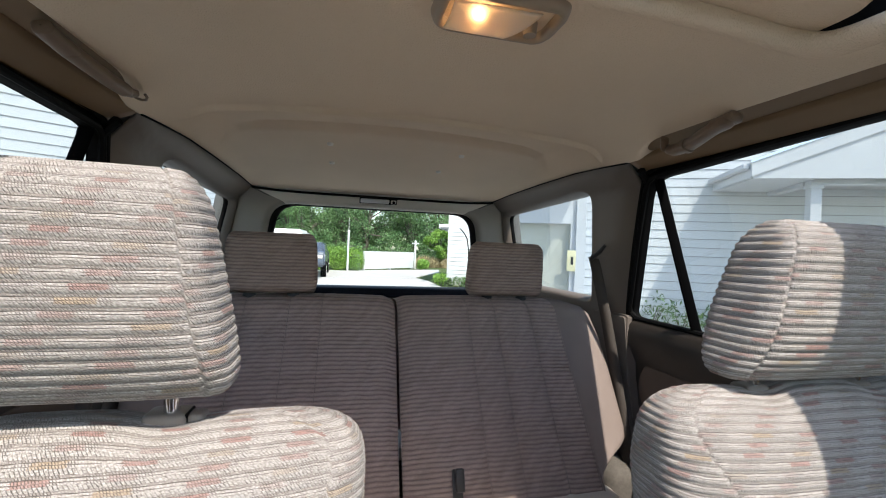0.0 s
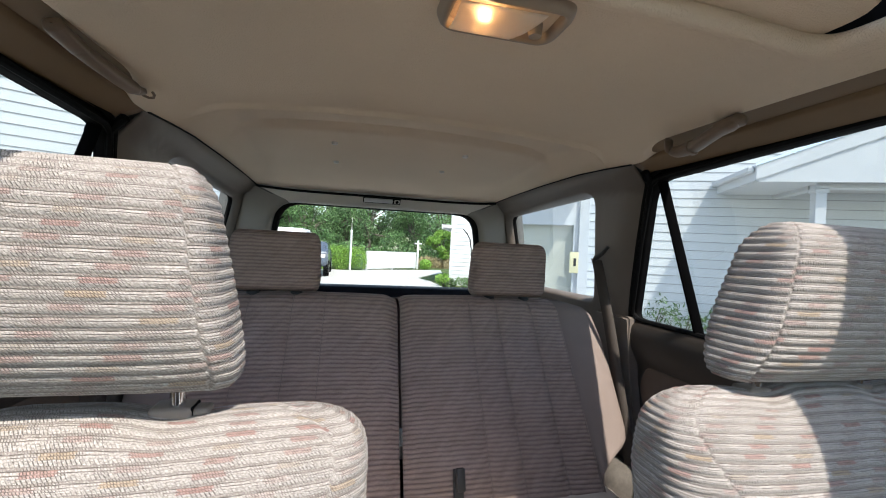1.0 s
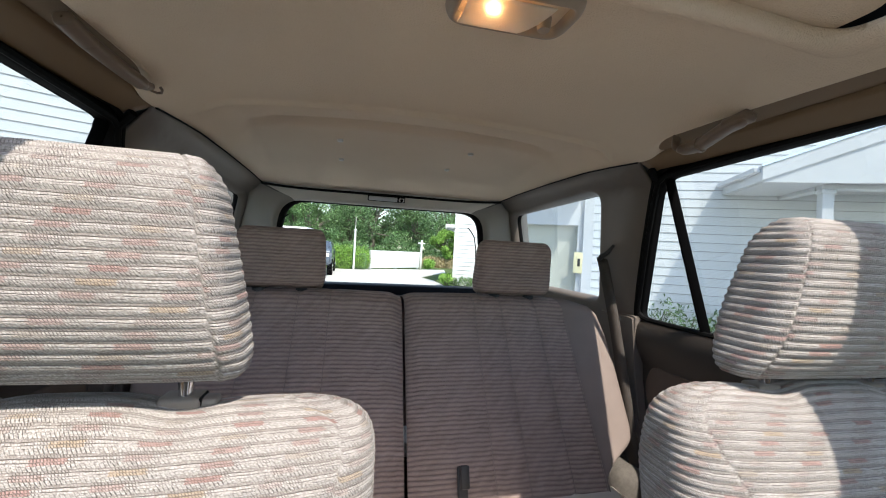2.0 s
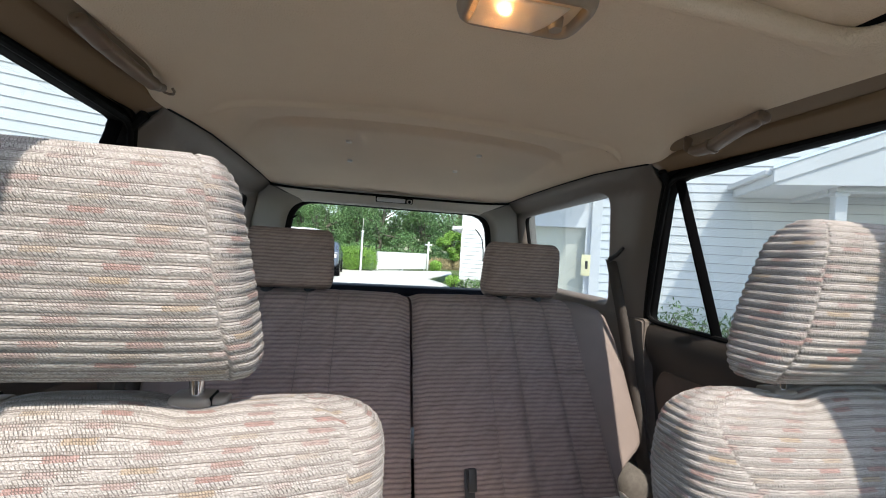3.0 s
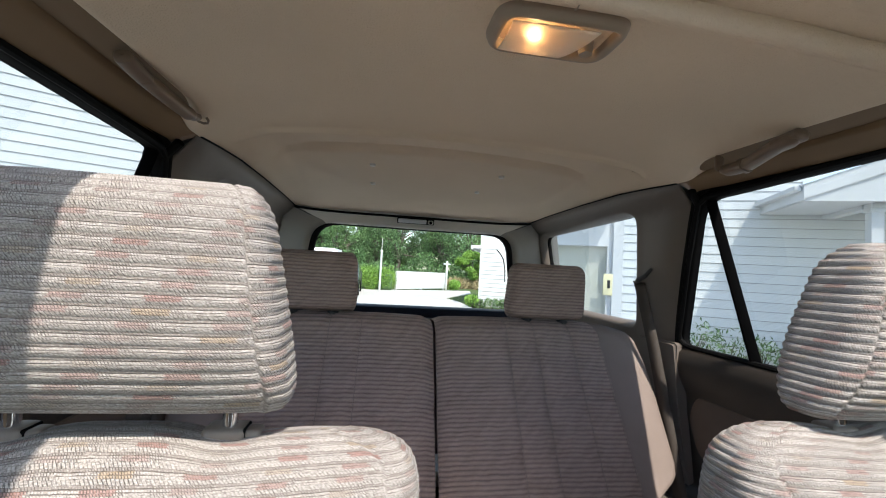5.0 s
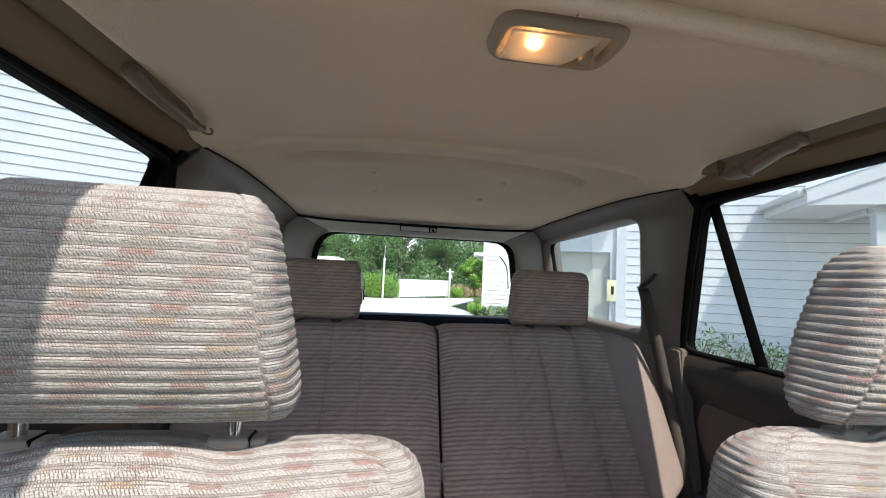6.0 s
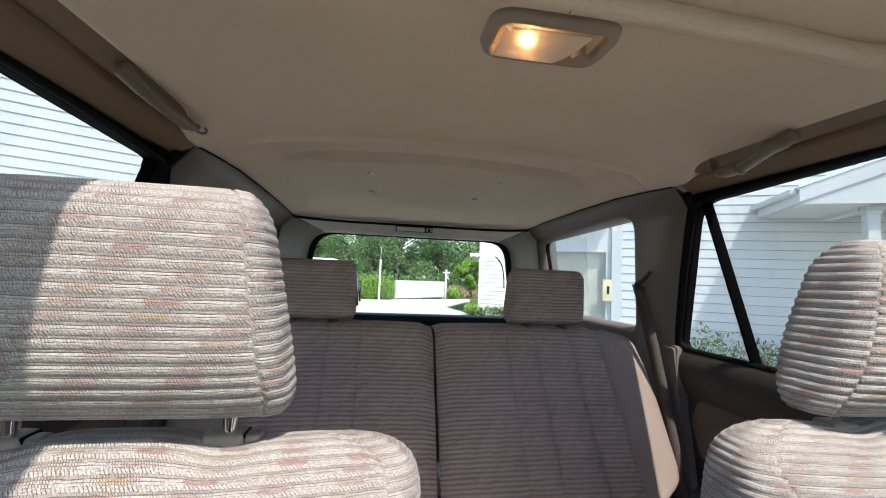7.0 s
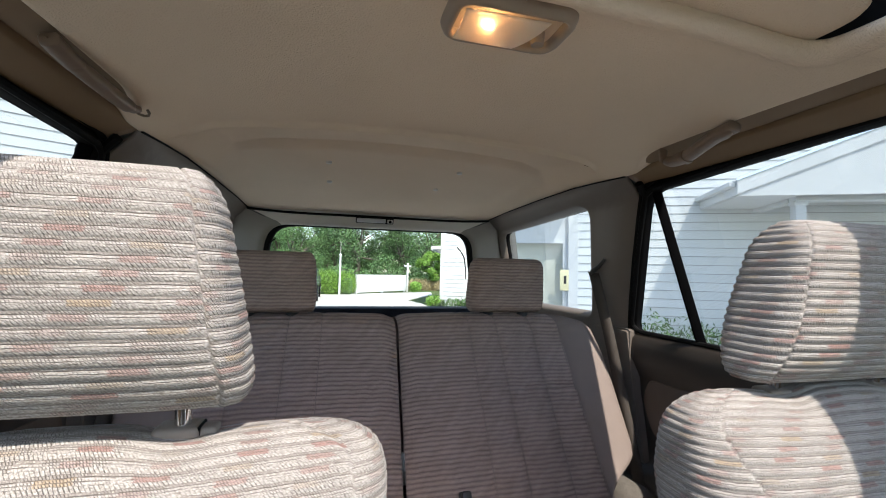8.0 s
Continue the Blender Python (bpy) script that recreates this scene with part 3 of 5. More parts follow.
def build_side(sx, tag):
    # rear quarter: trim panel with the window's opening, from the door to the tailgate
    c = (1.62, 1.39)
    outer = round_poly([(1.16, 0.62), (2.16, 0.62), (2.16, 1.30), (2.10, 1.668), (0.982, 1.668), (0.990, 1.618), (1.02, 1.55), (1.13, 1.30), (1.175, 1.17)], [0.01, 0.01, 0.05, 0.01, 0.004, 0.02, 0.05, 0.1, 0.05], 5)
    loops = [side_loop(outer, c, sx, 0.0)]
    far = star_loop(outer, c, 220)
    near = star_loop(round_poly(grow(QWIN, c, 0.034), [r + 0.024 for r in QR], 8), c, 220)
    for k in (0.03, 0.08, 0.18, 0.32, 0.5, 0.7, 0.85):
        mix = [(p[0] + (q[0] - p[0]) * k, p[1] + (q[1] - p[1]) * k) for p, q in zip(far, near)]
        loops.append([(sx * (float(side_x(z)) - 0.018 * min(1, k * 4) * min(1, max(0, (1.634 - z) / 0.04))), y, z) for y, z in mix])
    for d, push in ((0.034, 0.018), (0.026, 0.020), (0.017, 0.017), (0.009, 0.008), (0.002, -0.004), (0.0, -0.02)):
        poly = round_poly(grow(QWIN, c, d), [r + d * 0.7 for r in QR], 8)
        loops.append([(sx * (float(side_x(z)) - push * min(1, max(0, (1.634 - z) / 0.04))), y, z) for y, z in star_loop(poly, c, 220)])
    ob = loft("wall_" + tag, loops, M_PILLAR)
    tagged(ob, "grey-taupe plastic quarter trim round a side window", "wall trim", kind="structure")
    sol = ob.modifiers.new("thickness", "SOLIDIFY")
    sol.thickness, sol.offset = 0.006, -1.0 * sx
    # quarter window: black edge and glass
    win = empty("window_" + tag, "fixed quarter window with tinted glass", "window", kind="structure", at=(sx * 0.68, c[0], c[1]))
    inv = Matrix.Translation((-sx * 0.68, -c[0], -c[1]))
    edge = [side_loop(round_poly(grow(QWIN, c, d), QR, 8), c, sx, push) for d, push in ((0.004, -0.008), (-0.005, -0.0085), (-0.010, -0.014), (-0.010, -0.026))]
    e = loft("window_frame", edge, M_RUBBER, win, "black rubber edge")
    e.matrix_parent_inverse = inv
    g = loft("pane", [side_loop(round_poly(grow(QWIN, c, 0.01), QR, 8), c, sx, -0.024), side_loop(round_poly(grow(QWIN, c, 0.006), QR, 8), c, sx, -0.024)], M_QGLASS, win, cap=True)
    g.matrix_parent_inverse = inv
    g.visible_shadow = False

    # rear door
    c = (0.75, 1.37)
    door = empty("door_" + tag, "rear door with taupe trim and an undivided window", "door", kind="structure", at=(sx * 0.76, c[0], 0.9))
    inv = Matrix.Translation((-sx * 0.76, -c[0], -0.9))
    outer = round_poly([(0.28, 1.12), (1.176, 1.12), (1.178, 1.172), (1.034, 1.606), (0.98, 1.616), (0.28, 1.622)], 0.01, 3)
    loops = [side_loop(outer, c, sx, -0.012, half=door_x)]
    for d, push in ((0.018, -0.008), (0.014, 0.0), (0.008, 0.002), (0.003, -0.006), (0.0, -0.02)):
        loops.append(side_loop(round_poly(grow(DWIN, c, d), DR, 6), c, sx, push, half=door_x))
    f = loft("window_frame", loops, M_RUBBER, door, "black rubber window seal")
    f.matrix_parent_inverse = inv
    g = loft("pane", [side_loop(round_poly(grow(DWIN, c, 0.006), DR, 6), c, sx, -0.016, half=door_x), side_loop(round_poly(grow(DWIN, c, 0.004), DR, 6), c, sx, -0.016, half=door_x)], M_GLASS, door, cap=True)
    g.matrix_parent_inverse = inv
    g.visible_shadow = False
    edge = [(1.174, 1.10), (1.170, 1.17), (1.150, 1.235), (1.122, 1.305), (1.075, 1.42), (1.022, 1.535), (1.004, 1.57), (0.988, 1.600)]
    f = tube("pillar_seal", [(sx * (float(side_x(z)) + 0.002), y - 0.008, z) for y, z in edge], 0.0105, M_RUBBER, door, "black rubber door seal")
    f.matrix_parent_inverse = inv
    low = [(0.34, 1.168), (0.60, 1.168), (0.90, 1.169), (1.110, 1.170), (1.136, 1.174), (1.150, 1.186), (1.149, 1.205), (1.128, 1.255), (1.065, 1.41), (1.005, 1.545), (0.990, 1.570), (0.965, 1.582), (0.70, 1.595), (0.34, 1.606)]
    f = tube("glass_seal", [(sx * (float(door_x(z)) - 0.003), y, z) for y, z in low], 0.0075, M_RUBBER, door, "black rubber glass seal")
    f.matrix_parent_inverse = inv
    pts = [(0.30, 1.604), (0.60, 1.605), (0.86, 1.602), (0.95, 1.598), (0.985, 1.588), (1.004, 1.568), (1.030, 1.515), (1.085, 1.39), (1.135, 1.265), (1.158, 1.20), (1.164, 1.15)]
    f = tube("door_seal", [(sx * (float(door_x(z)) - 0.006), y, z + 0.007 * float(smoothstep(1.15, 0.95, y))) for y, z in pts], 0.0066, M_RUBBER, door, "black rubber door seal")
    f.matrix_parent_inverse = inv
    # division bar
    a, b = Vector((sx * 0.752, 0.907, 1.166)), Vector((sx * 0.662, 0.960, 1.575))
    bm = box_bm((0.014, 0.024, (b - a).length), bevel=0.005)
    bmesh.ops.transform(bm, matrix=Matrix.Translation((a + b) / 2) @ (b - a).to_track_quat("Z", "Y").to_matrix().to_4x4(), verts=bm.verts)
    p = part("division_bar", bm, M_MATTBLACK, door, "black window division bar")
    p.matrix_parent_inverse = inv
    # inner panel with a rolled top edge
    ys = np.linspace(0.26, 1.20, 60)
    prof = [(0.790, 1.165), (0.762, 1.172), (0.740, 1.168), (0.724, 1.150), (0.718, 1.120), (0.722, 1.085), (0.735, 1.055), (0.746, 1.03), (0.748, 0.95), (0.742, 0.86), (0.735, 0.80), (0.70, 0.785), (0.69, 0.76), (0.70, 0.735), (0.74, 0.72), (0.75, 0.60), (0.75, 0.45)]
    P = np.array([[(sx * (x + 0.03 * smoothstep(1.13, 1.20, y)), y, z) for x, z in prof] for y in ys])
    me = grid_mesh("panel", P)
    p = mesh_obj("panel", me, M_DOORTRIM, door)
    p.matrix_parent_inverse = inv
    # cloth insert
    ins = round_poly([(0.50, 0.86), (1.07, 0.86), (1.115, 0.97), (1.09, 1.040), (0.50, 1.040)], [0.02, 0.05, 0.05, 0.04, 0.02], 6)
    lo = [(sx * (0.7475), y, z) for y, z in ins]
    hi = [(sx * (0.740), (y - 0.8) * 0.985 + 0.8, (z - 0.95) * 0.93 + 0.95) for y, z in ins]
    p = loft("insert", [lo, hi], M_INSERT, door, "brown cloth insert", smooth=False, cap=True)
    p.matrix_parent_inverse = inv

    # side rail trim above the doors
    ys = np.linspace(-0.42, 0.995, 60)
    rail = [(0.670, 1.650), (0.664, 1.610), (0.652, 1.603), (0.640, 1.601), (0.636, 1.6015), (0.612, 1.6125), (0.592, 1.6205), (0.586, 1.624), (0.583, 1.658)]
    P = np.array([[(sx * x, y, z - 0.012 * float(np.clip((0.1 - y) / 0.8, 0, 1))) for x, z in rail] for y in ys])
    ob = mesh_obj("trim_rail_" + tag, grid_mesh("trim_rail", P), M_TRIM)
    tagged(ob, "taupe plastic side rail trim above the doors", "trim", kind="structure")
    sol = ob.modifiers.new("thickness", "SOLIDIFY")
    sol.thickness, sol.offset = 0.004, -1.0 * sx
    # black filler added to close the open gap at the rail's rear end
    tagged(part("trim_corner_filler", box_bm((0.016, 0.085, 0.085), (sx * 0.690, 1.046, 1.608), 0.006, 2, Matrix.Rotation(radians(-15 * sx), 4, "Y")), M_RUBBER), "added black block that fills the gap behind the door's upper corner", "trim", kind="structure")
    # middle pillar and front door, plain
    poly = [(0.20, 0.45), (0.36, 0.45), (0.33, 1.62), (0.24, 1.62)]
    bm = bmesh.new()
    a = [bm.verts.new((sx * float(side_x(z)), y, z)) for y, z in poly]
    b = [bm.verts.new((sx * (float(side_x(z)) + 0.05), y, z)) for y, z in poly]
    bm.faces.new(a)
    bm.faces.new(b[::-1])
    for i in range(4):
        bm.faces.new((a[i], b[i], b[(i + 1) % 4], a[(i + 1) % 4]))
    tagged(part("trim_pillar_" + tag, bm, M_TRIM, smooth=False), "plain taupe middle pillar between the doors", "trim", kind="structure")
    bm = join_bm(box_bm((0.05, 1.05, 0.75), (sx * 0.775, -0.33, 0.80), 0.01), box_bm((0.05, 0.06, 0.30), (sx * 0.74, -0.80, 1.26), 0.01))
    tagged(part("door_front_" + tag, bm, M_TRIM, smooth=False), "plain taupe front door panel", "door", kind="structure")
    # outer skin below the windows
    ys = np.linspace(-0.95, 2.20, 50)
    prof = [(0.772, 1.172), (0.81, 1.15), (0.845, 1.02), (0.855, 0.8), (0.845, 0.55), (0.80, 0.42)]
    P = np.array([[(sx * x, y, z) for x, z in prof] for y in ys])
    ob = mesh_obj("car_side_" + tag, grid_mesh("car_side", P), M_PAINT)
    tagged(ob, "dark green painted outer body side", "car body", kind="structure")
    # gutter between roof skin and window heads
    ys = np.linspace(-0.44, 2.14, 40)
    P = np.array([[(sx * x, y, z - 0.045 * float(smoothstep(1.5, 2.14, y))) for x, z in ((0.655, 1.700), (0.664, 1.665), (0.668, 1.625), (0.668, 1.602))] for y in ys])
    ob = mesh_obj("car_gutter_" + tag, grid_mesh("car_gutter", P), M_PAINT)
    tagged(ob, "dark green roof gutter", "car body", kind="structure")


def build_rear():
    c = (0.0, 1.36)
    WIN = [(-0.56, 1.135), (0.56, 1.135), (0.485, 1.553), (-0.485, 1.553)]
    WR = [0.05, 0.05, 0.09, 0.09]

    def at(x, z, push):
        lean = np.interp(z, [1.13, 1.55, 1.60, 1.63, 1.70], [2.19, 2.095, 2.078, 2.078, 2.078])
        return (x, float(lean) - push - 0.12 * abs(x) ** 3, z)

    def lp(poly, push):
        return [at(x, z, push) for x, z in star_loop(poly, c, 120)]
    outer = round_poly([(-0.80, 0.62), (0.80, 0.62), (0.80, 1.25), (0.70, 1.69), (-0.70, 1.69), (-0.80, 1.25)], 0.02, 3)
    first = star_loop(round_poly(grow(WIN, c, 0.045), [r + 0.045 * 0.7 for r in WR], 8), c, 240)
    rim = star_loop(outer, c, 240)
    loops = []
    for k in (0.0, 0.15, 0.3, 0.45, 0.6, 0.7, 0.8, 0.9):
        loops.append([at(p[0] + (q[0] - p[0]) * k, p[1] + (q[1] - p[1]) * k, 0.004 + 0.012 * k * k) for p, q in zip(rim, first)])
    for d, push in ((0.045, 0.016), (0.030, 0.020), (0.016, 0.012), (0.010, 0.0)):
        loops.append([at(x, z, push) for x, z in star_loop(round_poly(grow(WIN, c, d), [r + d * 0.7 for r in WR], 8), c, 240)])
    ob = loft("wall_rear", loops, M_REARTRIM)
    ob.data.materials.append(M_REARSHADE)
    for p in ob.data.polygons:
        # below this angle the same plastic gets its shaded tone
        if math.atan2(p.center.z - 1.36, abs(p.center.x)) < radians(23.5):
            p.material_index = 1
    tagged(ob, "pale plastic trim round the rear window, its pillars coloured darker for shade", "wall trim", kind="structure")
    sol = ob.modifiers.new("thickness", "SOLIDIFY")
    sol.thickness, sol.offset = 0.008, 1.0
    for k in (-1, 1):
        pts = [at(k * r * math.cos(radians(23.5)), 1.36 + r * math.sin(radians(23.5)), q) for r, q in ((0.552, 0.0205), (0.575, 0.0205), (0.60, 0.0165), (0.62, 0.0155), (0.65, 0.0135))]
        tagged(tube("trim_seam", pts, 0.0016, M_DARK), "thin seam between the rear header and the pillar trim", "trim", kind="structure")
    win = empty("window_rear", "wide rear window with rounded corners and a black edge", "window", kind="structure", at=(0, 2.1, 1.36))
    inv = Matrix.Translation((0, -2.1, -1.36))
    e = loft("window_frame", [lp(round_poly(grow(WIN, c, d), WR, 8), p) for d, p in ((0.014, 0.004), (0.006, 0.013), (-0.012, 0.012), (-0.021, 0.002), (-0.021, -0.006))], M_RUBBER, win, "black rubber edge")
    e.matrix_parent_inverse = inv
    g = loft("pane", [lp(round_poly(grow(WIN, c, 0.004), WR, 8), -0.004), lp(round_poly(grow(WIN, c, 0.002), WR, 8), -0.004)], M_REARGLASS, win, cap=True)
    g.matrix_parent_inverse = inv
    g.visible_shadow = False
    # dark sill along the bottom of the opening
    tagged(part("trim_sill", box_bm((1.22, 0.12, 0.05), (0, 2.14, 1.135), 0.012), M_NAVY), "dark navy sill below the rear window", "trim", kind="structure")
    tagged(part("trim_tailgate", box_bm((1.6, 0.05, 0.75), (0, 2.24, 0.78), 0.02), M_PAINT, smooth=False), "dark green outer tailgate", "tailgate", kind="structure")


def build_floor_front():
    tagged(part("floor", box_bm((1.6, 3.3, 0.06), (0, 0.65, 0.42), 0.005), M_CARPET, smooth=False), "grey carpeted car floor", "floor", kind="structure")
    # out of view; its pale colour is chosen to brighten the rear headliner
    tagged(part("cargo_floor", box_bm((1.44, 0.85, 0.05), (0, 1.75, 0.70), 0.01), M_BOUNCECARPET, smooth=False), "unseen cargo floor, made pale to bounce light up to the headliner", "floor", kind="structure")
    # dashboard and windscreen frame, behind the camera
    tagged(part("wall_front", join_bm(box_bm((1.6, 0.06, 0.70), (0, -1.15, 0.77), 0.01), box_bm((1.5, 0.60, 0.30), (0, -0.86, 0.96), 0.06, 4)), M_DASH), "plain taupe dashboard", "dashboard", kind="structure")
    for sx in (-1, 1):
        bm = cyl_bm((sx * 0.74, -1.12, 1.10), (sx * 0.61, -0.40, 1.65), 0.045, 0.04, 12)
        tagged(part("trim_windscreen_pillar", bm, M_TRIM), "taupe windscreen pillar", "trim", kind="structure")
    # bonnet in front of the windscreen
    ys = np.linspace(-1.16, -2.45, 20)
    xs = np.linspace(-0.80, 0.80, 24)
    P = np.array([[(x, y, 1.075 - 0.05 * (abs(x) / 0.8) ** 4 - 0.10 * ((-1.16 - y) / 1.29) ** 2) for x in xs] for y in ys])
    tagged(mesh_obj("car_bonnet", grid_mesh("car_bonnet", P), M_PAINT), "dark green painted bonnet", "car body", kind="structure")
    tagged(part("car_front", box_bm((1.6, 1.25, 0.50), (0, -1.80, 0.70), 0.05), M_PAINT), "dark green painted front of the car", "car body", kind="structure")
    # windscreen and front side windows
    bm = bmesh.new()
    lo = [bm.verts.new(p) for p in ((-0.72, -1.10, 1.10), (0.72, -1.10, 1.10), (0.60, -0.42, 1.665), (-0.60, -0.42, 1.665))]
    bm.faces.new(lo)
    tagged(part("window_front", bm, M_WINDSCREEN, smooth=False), "slanting tinted windscreen", "window", kind="structure")
    for sx in (-1, 1):
        bm = bmesh.new()
        bm.faces.new([bm.verts.new(p) for p in ((sx * 0.752, -1.05, 1.165), (sx * 0.752, 0.27, 1.165), (sx * 0.664, 0.27, 1.60), (sx * 0.664, -0.50, 1.60))])
        tagged(part("window_front_door", bm, M_GLASS, smooth=False), "tinted front door window", "window", kind="structure")
    # tops of the wheel boxes beside the rear bench
    for sx in (-1, 1):
        bm = box_bm((0.16, 0.75, 0.30), (sx * 0.68, 1.40, 0.60), 0.04, 3)
        tagged(part("trim_wheel_box", bm, M_CARPET2), "grey carpeted wheel box beside the rear bench", "wheel box", kind="structure")


def build_gap_shades():
    """Dark tubes that draw the shadow gap where the headliner meets the trim."""
    for sx in (-1, 1):
        pts = [(sx * 0.580, y, float(head_z(np.array(0.580), np.array(y))) - 0.0008) for y in np.linspace(0.985, 2.045, 60)]
        tagged(tube("trim_gap_shade", pts, 0.0030, M_RUBBER), "dark strand for the shadow gap along the headliner's side edge", "trim", kind="structure")
    pts = [(x, 2.059 - 0.12 * abs(x) ** 3, 1.606 - 0.004 * (x / 0.58) ** 2 + 0.012 * abs(x / 0.58) ** 5) for x in np.linspace(-0.58, 0.58, 40)]
    tagged(tube("trim_gap_shade_rear", pts, 0.0058, M_RUBBER), "dark strand for the shadow gap along the headliner's rear edge", "trim", kind="structure")


def build_window_straps():
    """Short dark rubber straps that hang inside the rear window's edges."""
    for pts in ([(0.426, 2.09, 1.475), (0.450, 2.095, 1.452), (0.468, 2.10, 1.425), (0.480, 2.108, 1.370), (0.485, 2.115, 1.31)],
                [(-0.462, 2.090, 1.482), (-0.486, 2.092, 1.464), (-0.505, 2.096, 1.437), (-0.520, 2.100, 1.405)]):
        ob = tube("window_strap", pts, 0.0030, M_RUBBER)
        tagged(ob, "short black rubber strap at the rear window's edge", "strap", "rear window straps")


build_headliner()
build_window_straps()
build_gap_shades()
build_sunroof()
build_side(1, "east")
build_side(-1, "west")
build_rear()
build_floor_front()


# ---------------------------------------------------------------- seats
def build_front_seat(cx, half, label, drop=0.0, wide=1.0, sewn=0.80, top=1.214, relief=0.00060, taper=0.033):
    seat = empty("front_seat", label, "seat", "front seats", at=(cx, 0.30, 0.45))
    inv = Matrix.Translation((-cx, -0.30, -0.45))
    # backrest: leaning pad with a rounded top
    R = 0.095
    base = [(z, 0.396 - 0.26 * (1.15 - z)) for z in np.linspace(0.80, top - R, 30)]
    arc = [(top - R + R * math.sin(a), base[-1][1] + 0.002 * a) for a in np.linspace(0.05, math.pi / 2 - 0.01, 20)]
    spine = base + arc

    def hx(s):
        up = np.clip((s - 0.88) / 0.12, 0, 1)
        return half + 0.001 - 0.064 * (1 - np.sqrt(np.clip(1 - up ** 2.8, 0, 1)))

    def hy(s):
        up = np.clip((s - 0.66) / 0.34, 0, 1)
        return 0.076 * np.sqrt(np.clip(1 - up ** 2.0, 0, 1)) + 0.0003

    def sag(dx, s):
        return (0.008 * np.exp(-(dx / 0.062) ** 4) - 0.003 * np.exp(-((np.abs(dx) - 0.084) / 0.026) ** 2)) * smoothstep(0.93, 1.0, s) - 0.004 * np.exp(-(dx / 0.13) ** 4) * smoothstep(0.80, 0.95, s)

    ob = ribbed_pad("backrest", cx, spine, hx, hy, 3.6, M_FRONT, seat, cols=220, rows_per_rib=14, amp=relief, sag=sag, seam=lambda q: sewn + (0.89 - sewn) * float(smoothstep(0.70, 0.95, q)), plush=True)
    ob.matrix_parent_inverse = inv
    bm = box_bm((0.50, 0.50, 0.17), (cx, 0.02, 0.66), 0.06, 4)
    ob = part("seat_cushion", bm, M_CUSHION, seat)
    ob.matrix_parent_inverse = inv
    # headrest
    zs = np.linspace(1.235, 1.417, 40) - drop
    hspine = [(z, 0.392 - 0.018 * (z - 1.230) / 0.187) for z in zs]

    def rhx(s):
        lo, hi = np.clip((0.13 - s) / 0.13, 0, 1), np.clip((s - 0.80) / 0.20, 0, 1)
        return wide * (0.1375 - taper * s) * (1 - 0.08 * (1 - np.sqrt(1 - 0.98 * lo ** 2)) - 0.20 * (1 - np.sqrt(1 - 0.98 * hi ** 2.4)))

    def rhy(s):
        lo, hi = np.clip((0.62 - s) / 0.62, 0, 1), np.clip((s - 0.76) / 0.24, 0, 1)
        return (0.064 - 0.026 * s) * np.sqrt(np.clip(1 - 0.85 * lo ** 2.3, 0, 1)) * np.sqrt(np.clip(1 - hi ** 2.4, 0, 1)) + 0.002

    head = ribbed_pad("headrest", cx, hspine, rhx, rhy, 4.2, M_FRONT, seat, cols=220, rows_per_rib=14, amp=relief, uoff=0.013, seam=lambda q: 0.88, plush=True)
    head.matrix_parent_inverse = inv
    for k in (-1, 1):
        px = cx + k * 0.081
        part("post", cyl_bm((px, 0.398, 1.12), (px, 0.392, 1.26), 0.0062, seg=20), M_CHROME, head, "chrome headrest post")
        bm = box_bm((0.034, 0.026, 0.013), (px - 0.003, 0.396, 1.2095), 0.0045, 4)
        g = part("post_guide", bm, M_GUIDE, seat, "grey-brown plastic post guide")
        g.matrix_parent_inverse = inv
        p = part("gap", box_bm((0.0026, 0.0215, 0.0112), (px + 0.0128, 0.396, 1.2095), 0.001, 1), M_RUBBER, g, "thin dark gap")
        p = part("post_button", box_bm((0.014, 0.018, 0.0095), (px + 0.019, 0.396, 1.2092), 0.0035, 3), M_GUIDE, seat, "release button")
        p.matrix_parent_inverse = inv
    return seat


SEAT_L = build_front_seat(-0.378, 0.242, "front seat in pale beige ribbed cloth with coral flecks", 0.0, 0.975)
SEAT_R = build_front_seat(0.400, 0.226, "front seat in pale beige ribbed cloth, half in sun", 0.006, 1.04, 0.70, 1.218, 0.00095, 0.044)


def back_y(z):
    """Front face of the rear bench's backrest."""
    return 1.143 + 0.57 * (z - 1.008)


